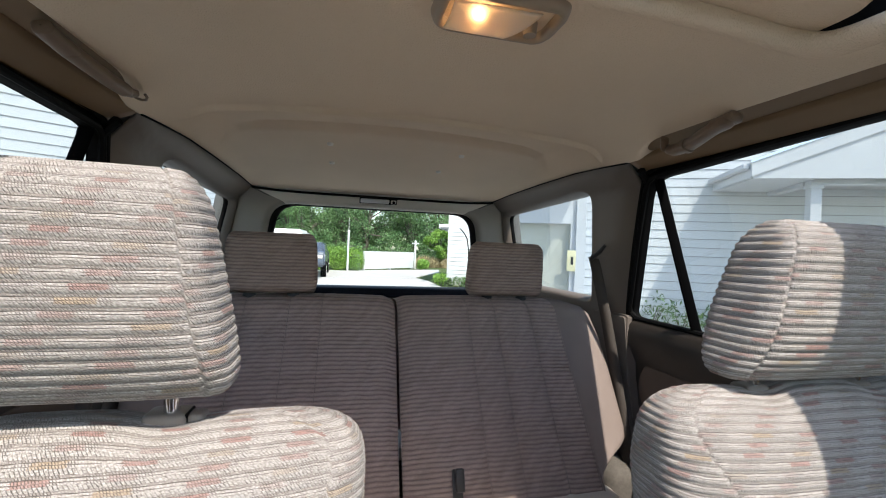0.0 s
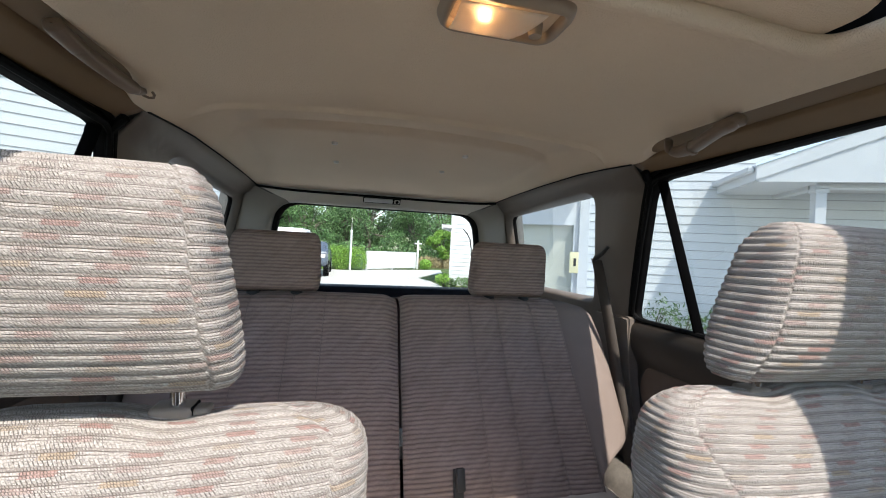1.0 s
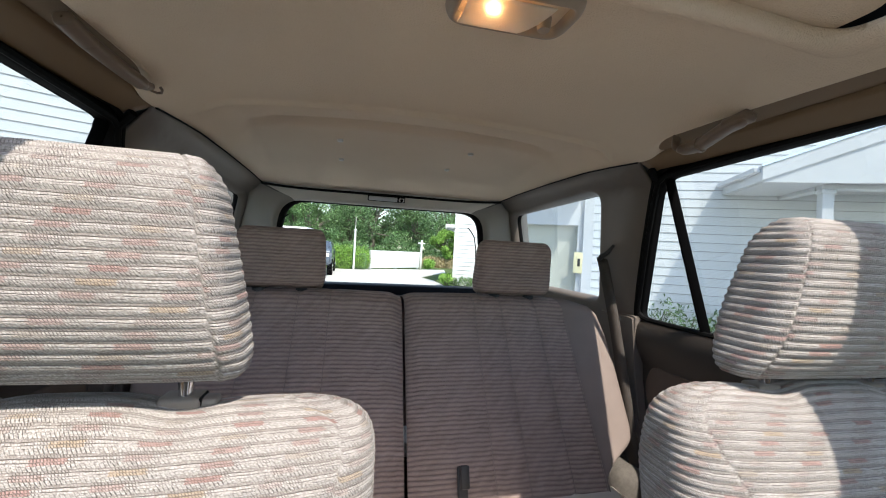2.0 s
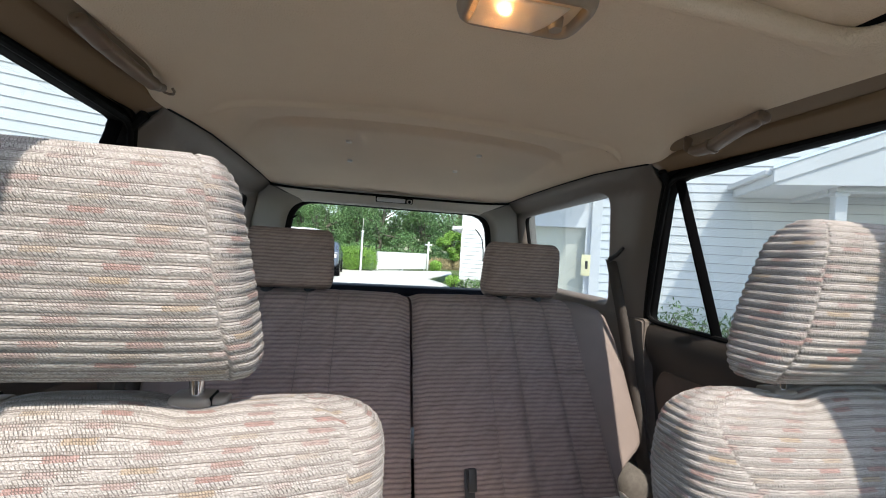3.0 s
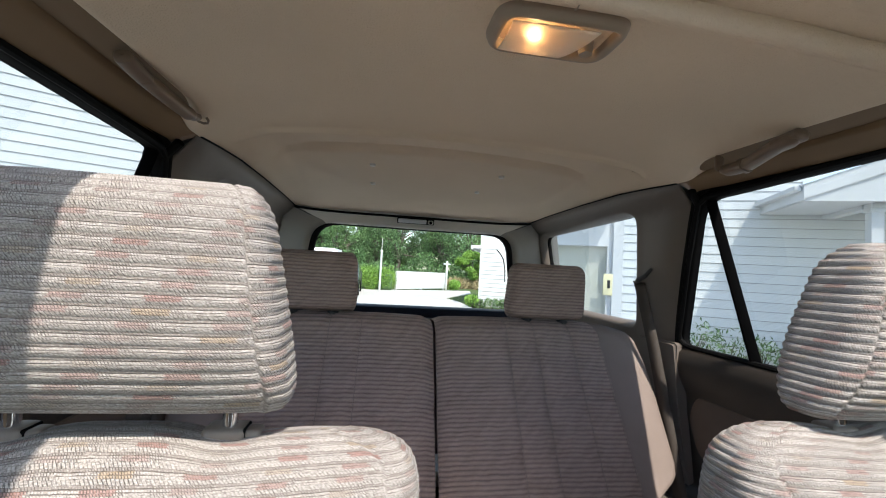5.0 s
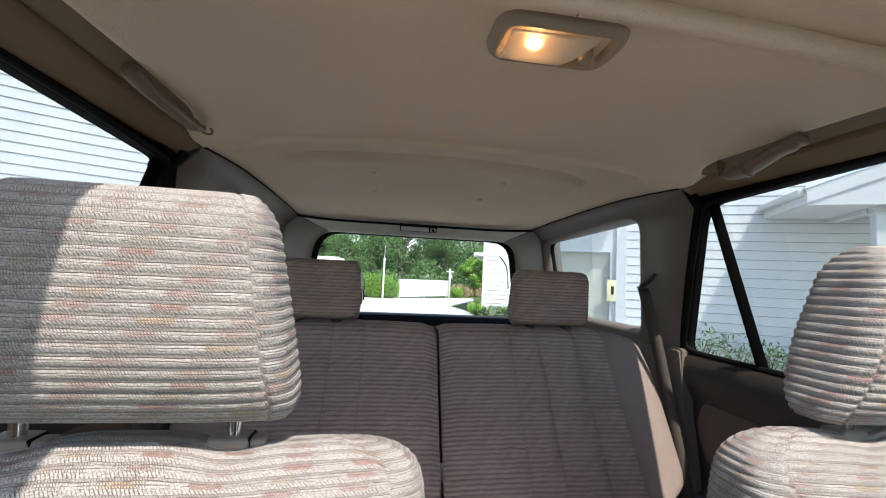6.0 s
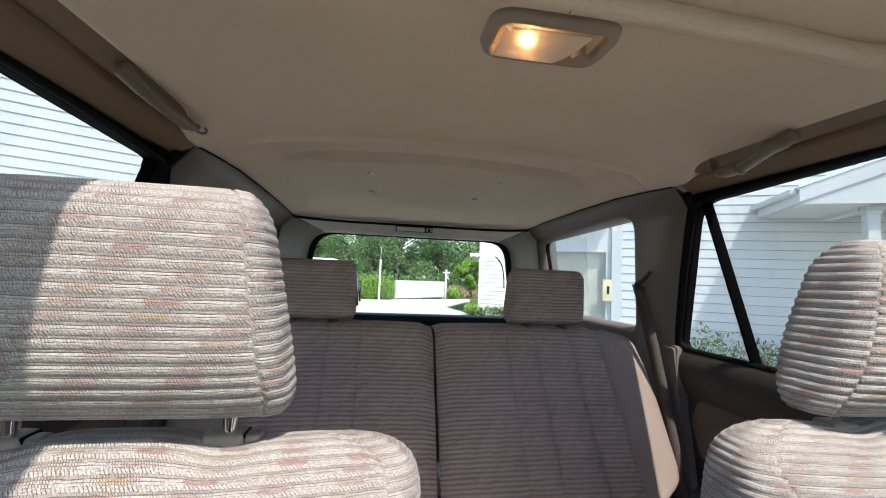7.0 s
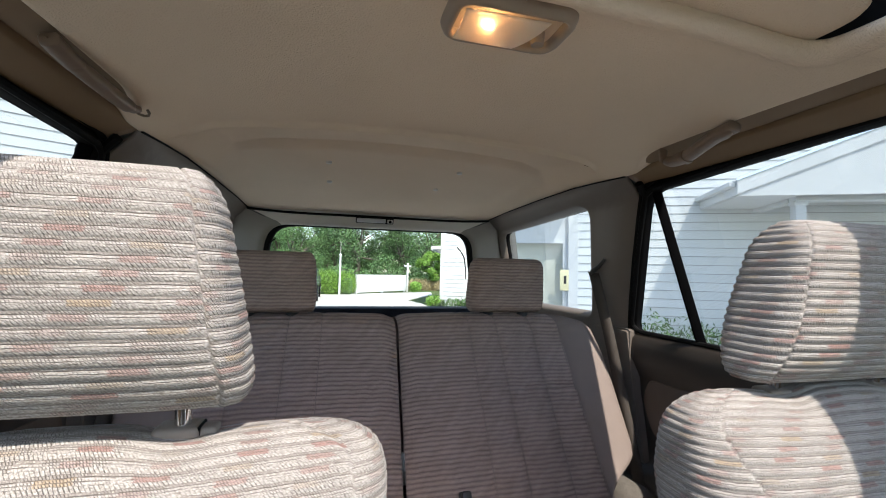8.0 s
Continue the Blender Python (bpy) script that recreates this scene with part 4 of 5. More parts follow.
def build_rear_half(sx):
    bench = empty("rear_seat", "rear bench half in grey-brown ribbed cloth with taupe side bolster", "seat", "rear bench", at=(sx * 0.3, 1.1, 0.62))
    inv = Matrix.Translation((-sx * 0.3, -1.1, -0.62))
    # ribbed middle panel
    us = np.linspace(0.004, 0.515, 70)
    zs = np.linspace(0.70, 1.215, 80)
    P, UV = [], []
    for z in zs:
        row, uvr = [], []
        up = float(np.clip((z - 1.165) / 0.05, 0, 1))
        rowz = z if z < 1.165 else 1.165 + 0.042 * math.sin(up * math.pi / 2)
        for x in us:
            edge = math.exp(-((x - 0.004) / 0.02) ** 2)
            puff = 0.012 * math.exp(-((x - 0.25) / 0.3) ** 2)
            grooves = sum(math.exp(-((x - g) / 0.008) ** 2) for g in (0.216, 0.304, 0.421))
            h = 0.0
            if x > 0.30:
                h = math.exp(-((z - 1.010) / 0.006) ** 2)
            y = back_y(min(z, 1.165)) - puff + 0.022 * edge + 0.0055 * grooves + 0.006 * h
            if z >= 1.165:
                y += 0.075 * (1 - math.cos(up * math.pi / 2)) + 0.01 * up
            top = rowz - 0.012 * edge + 0.006 * math.sin(x / 0.515 * math.pi) - 0.002 * grooves
            wide = x + 0.028 * (x / 0.515) * float(np.clip((1.2 - z) / 0.45, 0, 1)) * 1.0
            row.append((sx * wide, y, top))
            uvr.append((sx * x, z))
        P.append(row)
        UV.append(uvr)
    # carry over the top to the back
    for dz, dy in ((-0.004, 0.06), (-0.10, 0.09), (-0.40, -0.05)):
        P.append([(x, y + dy, z + dz) for x, y, z in P[79]])
        UV.append([(u, v + 0.05) for u, v in UV[79]])
    ob = mesh_obj("backrest", grid_mesh("backrest", np.array(P), np.array(UV)), M_REAR, bench)
    ob.matrix_parent_inverse = inv
    # plain bolster beside it
    rows = 60
    P = []
    for i in range(rows):
        z = 0.72 + (1.205 - 0.72) * i / (rows - 1)
        out = float(np.interp(z, [0.72, 0.765, 0.79, 0.818, 0.832, 0.86, 1.02, 1.10, 1.165, 1.19, 1.205], [0.545, 0.550, 0.590, 0.640, 0.656, 0.664, 0.664, 0.658, 0.645, 0.62, 0.56]))
        wide = 0.515 + 0.028 * float(np.clip((1.2 - z) / 0.45, 0, 1))
        row = []
        y0 = back_y(min(z, 1.165)) + (0.0 if z < 1.165 else 0.05 * ((z - 1.165) / 0.04) ** 2)
        for j in range(22):
            if j < 17:
                x = wide + (out - wide) * (j / 16)
                y = y0 - 0.012 * math.sin(j / 16 * math.pi * 0.9) + 0.012 * (j / 16) ** 6 + 0.003 * math.exp(-(j / 1.2) ** 2)
            else:
                k = (j - 16) / 5
                x = out - 0.004 * (1 - math.cos(k * math.pi / 2)) * 4
                y = y0 + 0.012 + 0.09 * k
            row.append((sx * x, y, z))
        P.append(row)
    last = [(x, y + 0.07, z - 0.02) for x, y, z in P[-1]]
    P.append(last)
    ob = mesh_obj("bolster", grid_mesh("bolster", np.array(P)), M_PLAIN, bench, "plain taupe cloth side bolster")
    ob.matrix_parent_inverse = inv
    # stitched seams
    for g in (0.216, 0.304, 0.421, 0.512):
        pts = []
        for z in np.linspace(0.72, 1.165, 24):
            wide = g + 0.028 * (g / 0.515) * float(np.clip((1.2 - z) / 0.45, 0, 1))
            puff = 0.012 * math.exp(-((g - 0.25) / 0.3) ** 2)
            pts.append((sx * wide, back_y(z) - puff + (-0.0002 if g < 0.5 else 0.0004), z))
        for up in (0.25, 0.5, 0.75, 1.0):
            pts.append((sx * g, back_y(1.165) - 0.012 * math.exp(-((g - 0.25) / 0.3) ** 2) + 0.075 * (1 - math.cos(up * math.pi / 2)) + 0.01 * up + 0.002, 1.165 + 0.042 * math.sin(up * math.pi / 2) + 0.006 * math.sin(g / 0.515 * math.pi) - 0.0006))
        ob = tube("seam", pts, 0.0009 if g < 0.5 else 0.0013, M_SEAM, bench, "dark stitched seam")
        ob.matrix_parent_inverse = inv
    pts = []
    for x in np.linspace(0.300, 0.512, 16):
        wide = x + 0.028 * (x / 0.515) * (1.2 - 1.010) / 0.45
        pts.append((sx * wide, back_y(1.010) - 0.012 * math.exp(-((x - 0.25) / 0.3) ** 2) + 0.0006, 1.010))
    ob = tube("seam", pts, 0.0009, M_SEAM, bench, "dark stitched seam")
    ob.matrix_parent_inverse = inv
    # cushion
    bm = box_bm((0.60, 0.46, 0.20), (sx * 0.302, 0.83, 0.632), 0.055, 5)
    ob = part("seat_cushion", bm, M_CUSHION, bench)
    ob.matrix_parent_inverse = inv
    # headrest
    head_c = sx * 0.362
    zs = np.linspace(1.215, 1.392, 30)
    spine = [(z, 1.296 - 0.12 * (z - 1.31)) for z in zs]

    def rhx(s):
        lo, hi = np.clip((0.30 - s) / 0.30, 0, 1), np.clip((s - 0.74) / 0.26, 0, 1)
        return (0.1285 - 0.007 * s) * (1 - 0.13 * (1 - np.sqrt(1 - 0.98 * lo ** 2)) - 0.17 * (1 - np.sqrt(1 - 0.98 * hi ** 2.2)))

    def rhy(s):
        lo, hi = np.clip((0.16 - s) / 0.16, 0, 1), np.clip((s - 0.84) / 0.16, 0, 1)
        return (0.055 - 0.012 * s) * np.sqrt(np.clip(1 - lo ** 2.4, 0, 1)) * np.sqrt(np.clip(1 - hi ** 2.4, 0, 1)) + 0.002
    head = ribbed_pad("headrest", head_c, spine, rhx, rhy, 4.5, M_REAR, bench, rib=0.0098, amp=0.0008, cols=96, rows_per_rib=6)
    head.matrix_parent_inverse = inv
    for k in (-1, 1):
        px = head_c + k * 0.060
        p = part("post", cyl_bm((px, 1.30, 1.15), (px, 1.30, 1.25), 0.0055, seg=14), M_CHROME, head, "chrome headrest post")
        bm = cyl_bm((px, 1.296, 1.200), (px, 1.296, 1.216), 0.022, 0.016, 20)
        p = part("post_guide", bm, M_DARK, bench, "black plastic post guide")
        p.matrix_parent_inverse = inv
    return bench


build_rear_half(1)
build_rear_half(-1)


# ---------------------------------------------------------------- fittings
def build_dome_lamp():
    zc = float(head_z(np.array(0.0), np.array(0.46)))
    lamp = empty("dome_lamp", "lit interior lamp with a beige bezel and frosted lens", "lamp", at=(0, 0.462, zc))
    inv = Matrix.Translation((0, -0.462, -zc))

    def rr(hx, hy, r, z, n=10):
        return [(x + 0.008, y + 0.466, zc + z) for x, y in round_poly([(-hx, -hy), (hx, -hy), (hx, hy), (-hx, hy)], r, n)]
    loops = [rr(0.0805, 0.0445, 0.030, 0.002), rr(0.0795, 0.0435, 0.030, -0.004), rr(0.0765, 0.0410, 0.027, -0.0105), rr(0.072, 0.0375, 0.022, -0.0135),
             rr(0.067, 0.0340, 0.016, -0.0125), rr(0.0655, 0.0328, 0.014, -0.006), rr(0.064, 0.0315, 0.013, 0.012)]
    p = loft("bezel", loops, M_BEZEL, lamp, "beige plastic bezel", cap=True)
    p.matrix_parent_inverse = inv
    # frosted lens, bowed, over two thirds of the opening
    nx, ny = 24, 14
    P = []
    for j in range(ny):
        v = -1 + 2 * j / (ny - 1)
        row = []
        for i in range(nx):
            t = i / (nx - 1)
            right = 0.029 - 0.012 * v
            x = -0.054 + (right + 0.062) * t
            row.append((x, 0.466 + 0.031 * v * (1 - 0.06 * (1 - t) ** 6), zc - 0.0135 - 0.004 * (1 - v * v)))
        P.append(row)
    ob = mesh_obj("lens", grid_mesh("lens", np.array(P)), M_LAMPLENS, lamp, "frosted lens lit warm by the bulb")
    ob.matrix_parent_inverse = inv
    sol = ob.modifiers.new("thickness", "SOLIDIFY")
    sol.thickness = 0.0015
    bm = bmesh.new()
    bmesh.ops.create_uvsphere(bm, u_segments=16, v_segments=10, radius=0.0046)
    bmesh.ops.transform(bm, matrix=Matrix.Translation((-0.016, 0.472, zc - 0.0055)) @ Matrix.Diagonal((1.3, 1, 0.8, 1)), verts=bm.verts)
    p = part("bulb", bm, M_BULB, lamp, "glowing warm bulb")
    p.matrix_parent_inverse = inv
    bm = cyl_bm((0.052, 0.477, zc - 0.002), (0.052, 0.477, zc - 0.017), 0.0095, 0.008, 20)
    p = part("switch", bm, M_BEZEL, lamp, "round beige switch knob")
    p.matrix_parent_inverse = inv


def lamp_lens():
    """Frosted lens: lets the bulb shine through, scattered."""
    m, n, l, b = nodes_of("frosted_lamp_lens")
    b.inputs["Base Color"].default_value = (0.95, 0.86, 0.74, 1)
    b.inputs["Roughness"].default_value = 0.5
    b.inputs["Transmission Weight"].default_value = 0.62
    b.inputs["IOR"].default_value = 1.2
    tc = n.new("ShaderNodeTexCoord")
    wv = n.new("ShaderNodeTexWave")
    wv.inputs["Scale"].default_value = 260
    l.new(tc.outputs["Object"], wv.inputs["Vector"])
    bp = n.new("ShaderNodeBump")
    bp.inputs["Strength"].default_value, bp.inputs["Distance"].default_value = 0.3, 0.0006
    l.new(wv.outputs["Fac"], bp.inputs["Height"])
    l.new(bp.outputs[0], b.inputs["Normal"])
    return m


M_LAMPLENS = lamp_lens()
M_BULB = glow("warm_bulb", (1.0, 0.66, 0.34), 19.0)
build_dome_lamp()


def flat_bar(path, w, th, tilt, sx, ends=0.35):
    """Rings of a flattened bar with rounded ends along a path of points (x, y, z)."""
    path = np.array(path, float)
    t = np.linspace(0, 1, 44)
    key = np.linspace(0, 1, len(path))
    c = np.stack([np.interp(t, key, path[:, i]) for i in range(3)], 1)
    for _ in range(3):
        c[1:-1] = (c[:-2] + 2 * c[1:-1] + c[2:]) / 4
    rings = []
    for k, p in zip(t, c):
        e = min(k, 1 - k) / 0.10
        f = 1.0 if e >= 1 else ends + (1 - ends) * math.sqrt(1 - (1 - e) ** 2)
        ring = []
        for a in np.linspace(0, 2 * math.pi, 20, endpoint=False):
            u, v = math.cos(a), math.sin(a)
            u, v = math.copysign(abs(u) ** 0.55, u) * w * f, math.copysign(abs(v) ** 0.7, v) * th * f
            ring.append((sx * (p[0] + u * math.cos(tilt) - v * math.sin(tilt)), p[1], p[2] + u * math.sin(tilt) + v * math.cos(tilt)))
        rings.append(ring)
    return rings


def build_handle_shade(sx):
    """Brown strip between headliner and side rail: the handle hollow's shade, put into colour."""
    X, Y = np.meshgrid(np.linspace(0.474, 0.583, 16), np.linspace(-0.42, 1.02, 70))
    Z = 1.646 - 0.023 * smoothstep(0.40, 0.585, X) - 0.004 * (X / 0.5) ** 2 + 0.0135 - 0.012 * np.clip((0.4 - Y) / 0.6, 0, 1)
    ob = mesh_obj("trim_handle_strip", grid_mesh("trim_handle_strip", np.stack([sx * X, Y, np.minimum(Z, 1.650)], -1)), M_TRIM)
    tagged(ob, "brown strip for the shaded headliner hollow behind the grab handle", "trim", kind="structure")


build_handle_shade(1)
build_handle_shade(-1)


def build_handle(sx, open_clip):
    """Grab handle in a hollow of the headliner: folded flat, or hanging with a clothes clip."""
    top = empty("grab_handle", "brown plastic grab handle hanging from its hollow with a clothes clip" if open_clip else "brown plastic grab handle folded flat into its hollow", "handle", "grab handles", at=(sx * 0.54, 0.72, 1.615))
    inv = Matrix.Translation((-sx * 0.54, -0.72, -1.615))
    if open_clip:
        bar = [(0.503, 0.600, 1.613), (0.507, 0.64, 1.611), (0.516, 0.68, 1.604), (0.526, 0.715, 1.599), (0.531, 0.75, 1.598), (0.531, 0.787, 1.600)]
        feet = [[(0.507, 0.593, 1.619), (0.507, 0.62, 1.616), (0.508, 0.648, 1.613)], [(0.512, 0.772, 1.624), (0.518, 0.780, 1.614), (0.528, 0.790, 1.604)]]
        w = 0.0140
    else:
        bar = [(0.538, 0.664, 1.614), (0.537, 0.71, 1.612), (0.536, 0.77, 1.611), (0.535, 0.832, 1.612)]
        feet = [[(0.538, 0.618, 1.620), (0.538, 0.636, 1.617), (0.538, 0.684, 1.6125)], [(0.535, 0.818, 1.614), (0.535, 0.832, 1.613), (0.534, 0.847, 1.616)]]
        w = 0.0110
    p = loft("bar", flat_bar(bar, w, 0.0098, -0.25, sx, 0.12), M_HANDLE, top, cap=True)
    p.matrix_parent_inverse = inv
    for f, k in zip(feet, (1.0, 0.75)):
        p = loft("foot", flat_bar(f, (w + 0.001) * k, 0.0088 * k, -0.25, sx, 0.10), M_HANDLE, top, cap=True)
        p.matrix_parent_inverse = inv
    if not open_clip:
        hook = [(0.533, 0.838, 1.612), (0.532, 0.849, 1.610), (0.527, 0.858, 1.610), (0.520, 0.858, 1.611), (0.516, 0.851, 1.614), (0.517, 0.845, 1.617)]
        p = tube("hook", [(sx * x, y, z) for x, y, z in hook], 0.0024, M_HANDLE, top, "small coat hook")
        p.matrix_parent_inverse = inv
    if open_clip:
        p = loft("clip", flat_bar([(0.5275, 0.722, 1.5985), (0.5285, 0.728, 1.5985), (0.5295, 0.734, 1.5985)], 0.0165, 0.0128, -0.25, sx, 0.85), M_HANDLE, top, cap=True)
        p.matrix_parent_inverse = inv


build_handle(1, True)
build_handle(-1, False)


def build_brake_lamp():
    top = empty("brake_lamp", "slim high brake lamp in a black frame above the rear window", "lamp", at=(-0.007, 2.06, 1.598))
    inv = Matrix.Translation((0.007, -2.06, -1.598))
    tilt = Matrix.Rotation(radians(38), 4, "X")
    for name, size, at, mat, label in (("housing", (0.182, 0.016, 0.031), (-0.007, 2.0455, 1.588), M_RUBBER, "black housing"),
                                       ("cover", (0.138, 0.018, 0.0225), (-0.024, 2.0405, 1.587), M_WHITE, "white cover"),
                                       ("side_panel", (0.026, 0.018, 0.0205), (0.066, 2.0412, 1.587), M_GREY, "grey end panel")):
        p = part(name, box_bm(size, at, 0.004, 3, tilt), mat, top, label)
        p.matrix_parent_inverse = inv
    p = part("screw_cap", cyl_bm((0.066, 2.044, 1.589), (0.066, 2.030, 1.581), 0.0075, seg=16), M_RUBBER, top, "black screw cap")
    p.matrix_parent_inverse = inv


build_brake_lamp()


def build_pins():
    for x, y in ((-0.216, 1.353), (0.213, 1.354), (-0.216, 1.566), (0.181, 1.567)):
        z = float(head_z(np.array(x), np.array(y)))
        # pale plastic puts the pin's highlight into its colour
        pin = part("headliner_pin", cyl_bm((x, y, z + 0.002), (x, y, z - 0.006), 0.0105, 0.0085, 20), M_REARTRIM)
        tagged(pin, "round trim pin in the headliner, coloured pale for its highlight", "trim pin", "headliner pins")


build_pins()


def build_belt(sx):
    top = empty("seat_belt", "taupe seat belt hanging from its pillar guide", "seat belt", "rear seat belts", at=(sx * 0.68, 1.27, 1.36))
    inv = Matrix.Translation((-sx * 0.68, -1.27, -1.36))
    pts = [(0.658, 1.240, 1.354), (0.661, 1.234, 1.335), (0.668, 1.213, 1.26), (0.676, 1.184, 1.16), (0.681, 1.160, 1.07), (0.684, 1.124, 0.95), (0.686, 1.082, 0.82), (0.687, 1.040, 0.69)]
    bm = bmesh.new()
    rows = []
    for i, (x, y, z) in enumerate(pts):
        rows.append([bm.verts.new((sx * (x - 0.012), y + 0.016, z + 0.003)), bm.verts.new((sx * (x + 0.008), y - 0.016, z - 0.003))])
    for a, b in zip(rows, rows[1:]):
        bm.faces.new((a[0], a[1], b[1], b[0]))
    ob = part("webbing", bm, M_BELT, top)
    ob.matrix_parent_inverse = inv
    sol = ob.modifiers.new("thickness", "SOLIDIFY")
    sol.thickness = 0.0014
    bm = bmesh.new()
    hook = [Vector((sx * 0.652, 1.250, 1.348)), Vector((sx * 0.650, 1.234, 1.359)), Vector((sx * 0.656, 1.208, 1.374)), Vector((sx * 0.664, 1.190, 1.397))]
    bm = join_bm(*[cyl_bm(hook[i], hook[i + 1], (0.006, 0.0085, 0.007)[i], (0.0085, 0.007, 0.005)[i], 12) for i in range(3)])
    ob = part("guide", bm, M_DARK, top, "black belt guide hook")
    ob.matrix_parent_inverse = inv


build_belt(1)
build_belt(-1)
for sx in (-1, 1):
    bm = bmesh.new()
    prof = [(1.139, 1.170), (1.150, 1.176), (1.320, 1.176), (1.320, 0.62), (1.022, 0.62), (1.050, 0.70), (1.098, 0.87), (1.126, 0.98), (1.132, 1.08)]
    lo = [bm.verts.new((sx * (0.712 + 0.012 * smoothstep(0.95, 0.62, z)), y, z)) for y, z in prof]
    hi = [bm.verts.new((sx * 0.775, y, z)) for y, z in prof]
    bm.faces.new(lo)
    bm.faces.new(hi[::-1])
    for i in range(len(prof)):
        j = (i + 1) % len(prof)
        bm.faces.new((lo[i], hi[i], hi[j], lo[j]))
    bmesh.ops.bevel(bm, geom=[e for e in bm.edges if e.verts[0] in lo and e.verts[1] in lo], offset=0.007, segments=3, affect="EDGES")
    tagged(part("trim_pillar_foot", bm, M_PILLAR), "grey-taupe plastic pillar foot beside the rear bench", "trim", kind="structure")


def build_buckle():
    top = empty("belt_buckle", "black seat belt buckle standing between cushion and backrest", "belt buckle", at=(0.135, 0.98, 0.78))
    inv = Matrix.Translation((-0.135, -0.98, -0.78))
    p = part("stalk", box_bm((0.026, 0.008, 0.10), (0.136, 0.985, 0.765), 0.003, 2, Matrix.Rotation(radians(-20), 4, "X")), M_DARK, top)
    p.matrix_parent_inverse = inv
    p = part("buckle", box_bm((0.022, 0.016, 0.052), (0.136, 0.972, 0.800), 0.004, 2, Matrix.Rotation(radians(-20), 4, "X")), M_DARK, top)
    p.matrix_parent_inverse = inv


build_buckle()


# ---------------------------------------------------------------- outside
def build_ground():
    bm = bmesh.new()
    vs = [[bm.verts.new((x, y, 0)) for x in (-900, -300, -80, -30, -10, 0, 10, 30, 80, 300, 900)] for y in (-900, -300, -80, -20, 0, 10, 20, 30, 60, 300, 900)]
    for i in range(10):
        for j in range(10):
            bm.faces.new((vs[i][j], vs[i][j + 1], vs[i + 1][j + 1], vs[i + 1][j]))
    tagged(part("ground", bm, M_SOIL, smooth=False), "green lawn reaching far behind the buildings", "ground", kind="structure")
    poly = [(-14, -8), (14, -8), (14, 4), (3.3, 14.6), (3.35, 17.2), (3.1, 18.9), (3.6, 20.2), (5.4, 24.0), (6, 27.0), (1.0, 24.4), (-3, 23.0), (-16, 21), (-16, 4)]
    bm = bmesh.new()
    bm.faces.new([bm.verts.new((x, y, 0.03)) for x, y in poly])
    ex = bmesh.ops.extrude_face_region(bm, geom=bm.faces[:])
    bmesh.ops.translate(bm, vec=(0, 0, -0.05), verts=[v for v in ex["geom"] if isinstance(v, bmesh.types.BMVert)])
    tagged(part("road", bm, M_ROAD, smooth=False), "pale concrete drive and street", "road", kind="structure")


def siding_wall(name, p, q, z0, z1, label, pitch=0.165, holes=()):
    """A wall of lapped boards from p to q, facing the right-hand side of the way from p to q."""
    p, q = Vector((*p, 0)), Vector((*q, 0))
    d = (q - p)
    length = d.length
    t = d.normalized()
    m = Matrix(((t.x, -t.y, 0, p.x), (t.y, t.x, 0, p.y), (0, 0, 1, 0), (0, 0, 0, 1)))
    wall = part(name, box_bm((length, 0.14, z1 - z0), (length / 2, 0.07, (z0 + z1) / 2)), M_WHITE, smooth=False)
    wall.matrix_world = m
    tagged(wall, label, "house wall", kind="structure")
    # one board: wedge, thick at its lower edge
    bm = bmesh.new()
    prof = [(-0.001, 0.0), (-0.019, 0.0), (-0.020, 0.009), (-0.005, pitch + 0.012), (-0.001, pitch + 0.012)]
    a = [bm.verts.new((0.004, y, z)) for y, z in prof]
    b = [bm.verts.new((length - 0.004, y, z)) for y, z in prof]
    bm.faces.new(a)
    bm.faces.new(b[::-1])
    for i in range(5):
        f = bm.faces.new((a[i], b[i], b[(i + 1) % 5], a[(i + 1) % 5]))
        # underside and lower edge take the lap's shade as a grey colour
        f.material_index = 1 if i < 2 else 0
    bmesh.ops.recalc_face_normals(bm, faces=bm.faces)
    me = bpy.data.meshes.new("board")
    bm.to_mesh(me)
    bm.free()
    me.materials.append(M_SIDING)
    me.materials.append(M_LAPSHADE)
    z = z0 + 0.10
    while z + pitch < z1:
        b = new("board", me)
        b.parent = wall
        b.location = (0, 0, z)
        z += pitch
    return wall, m


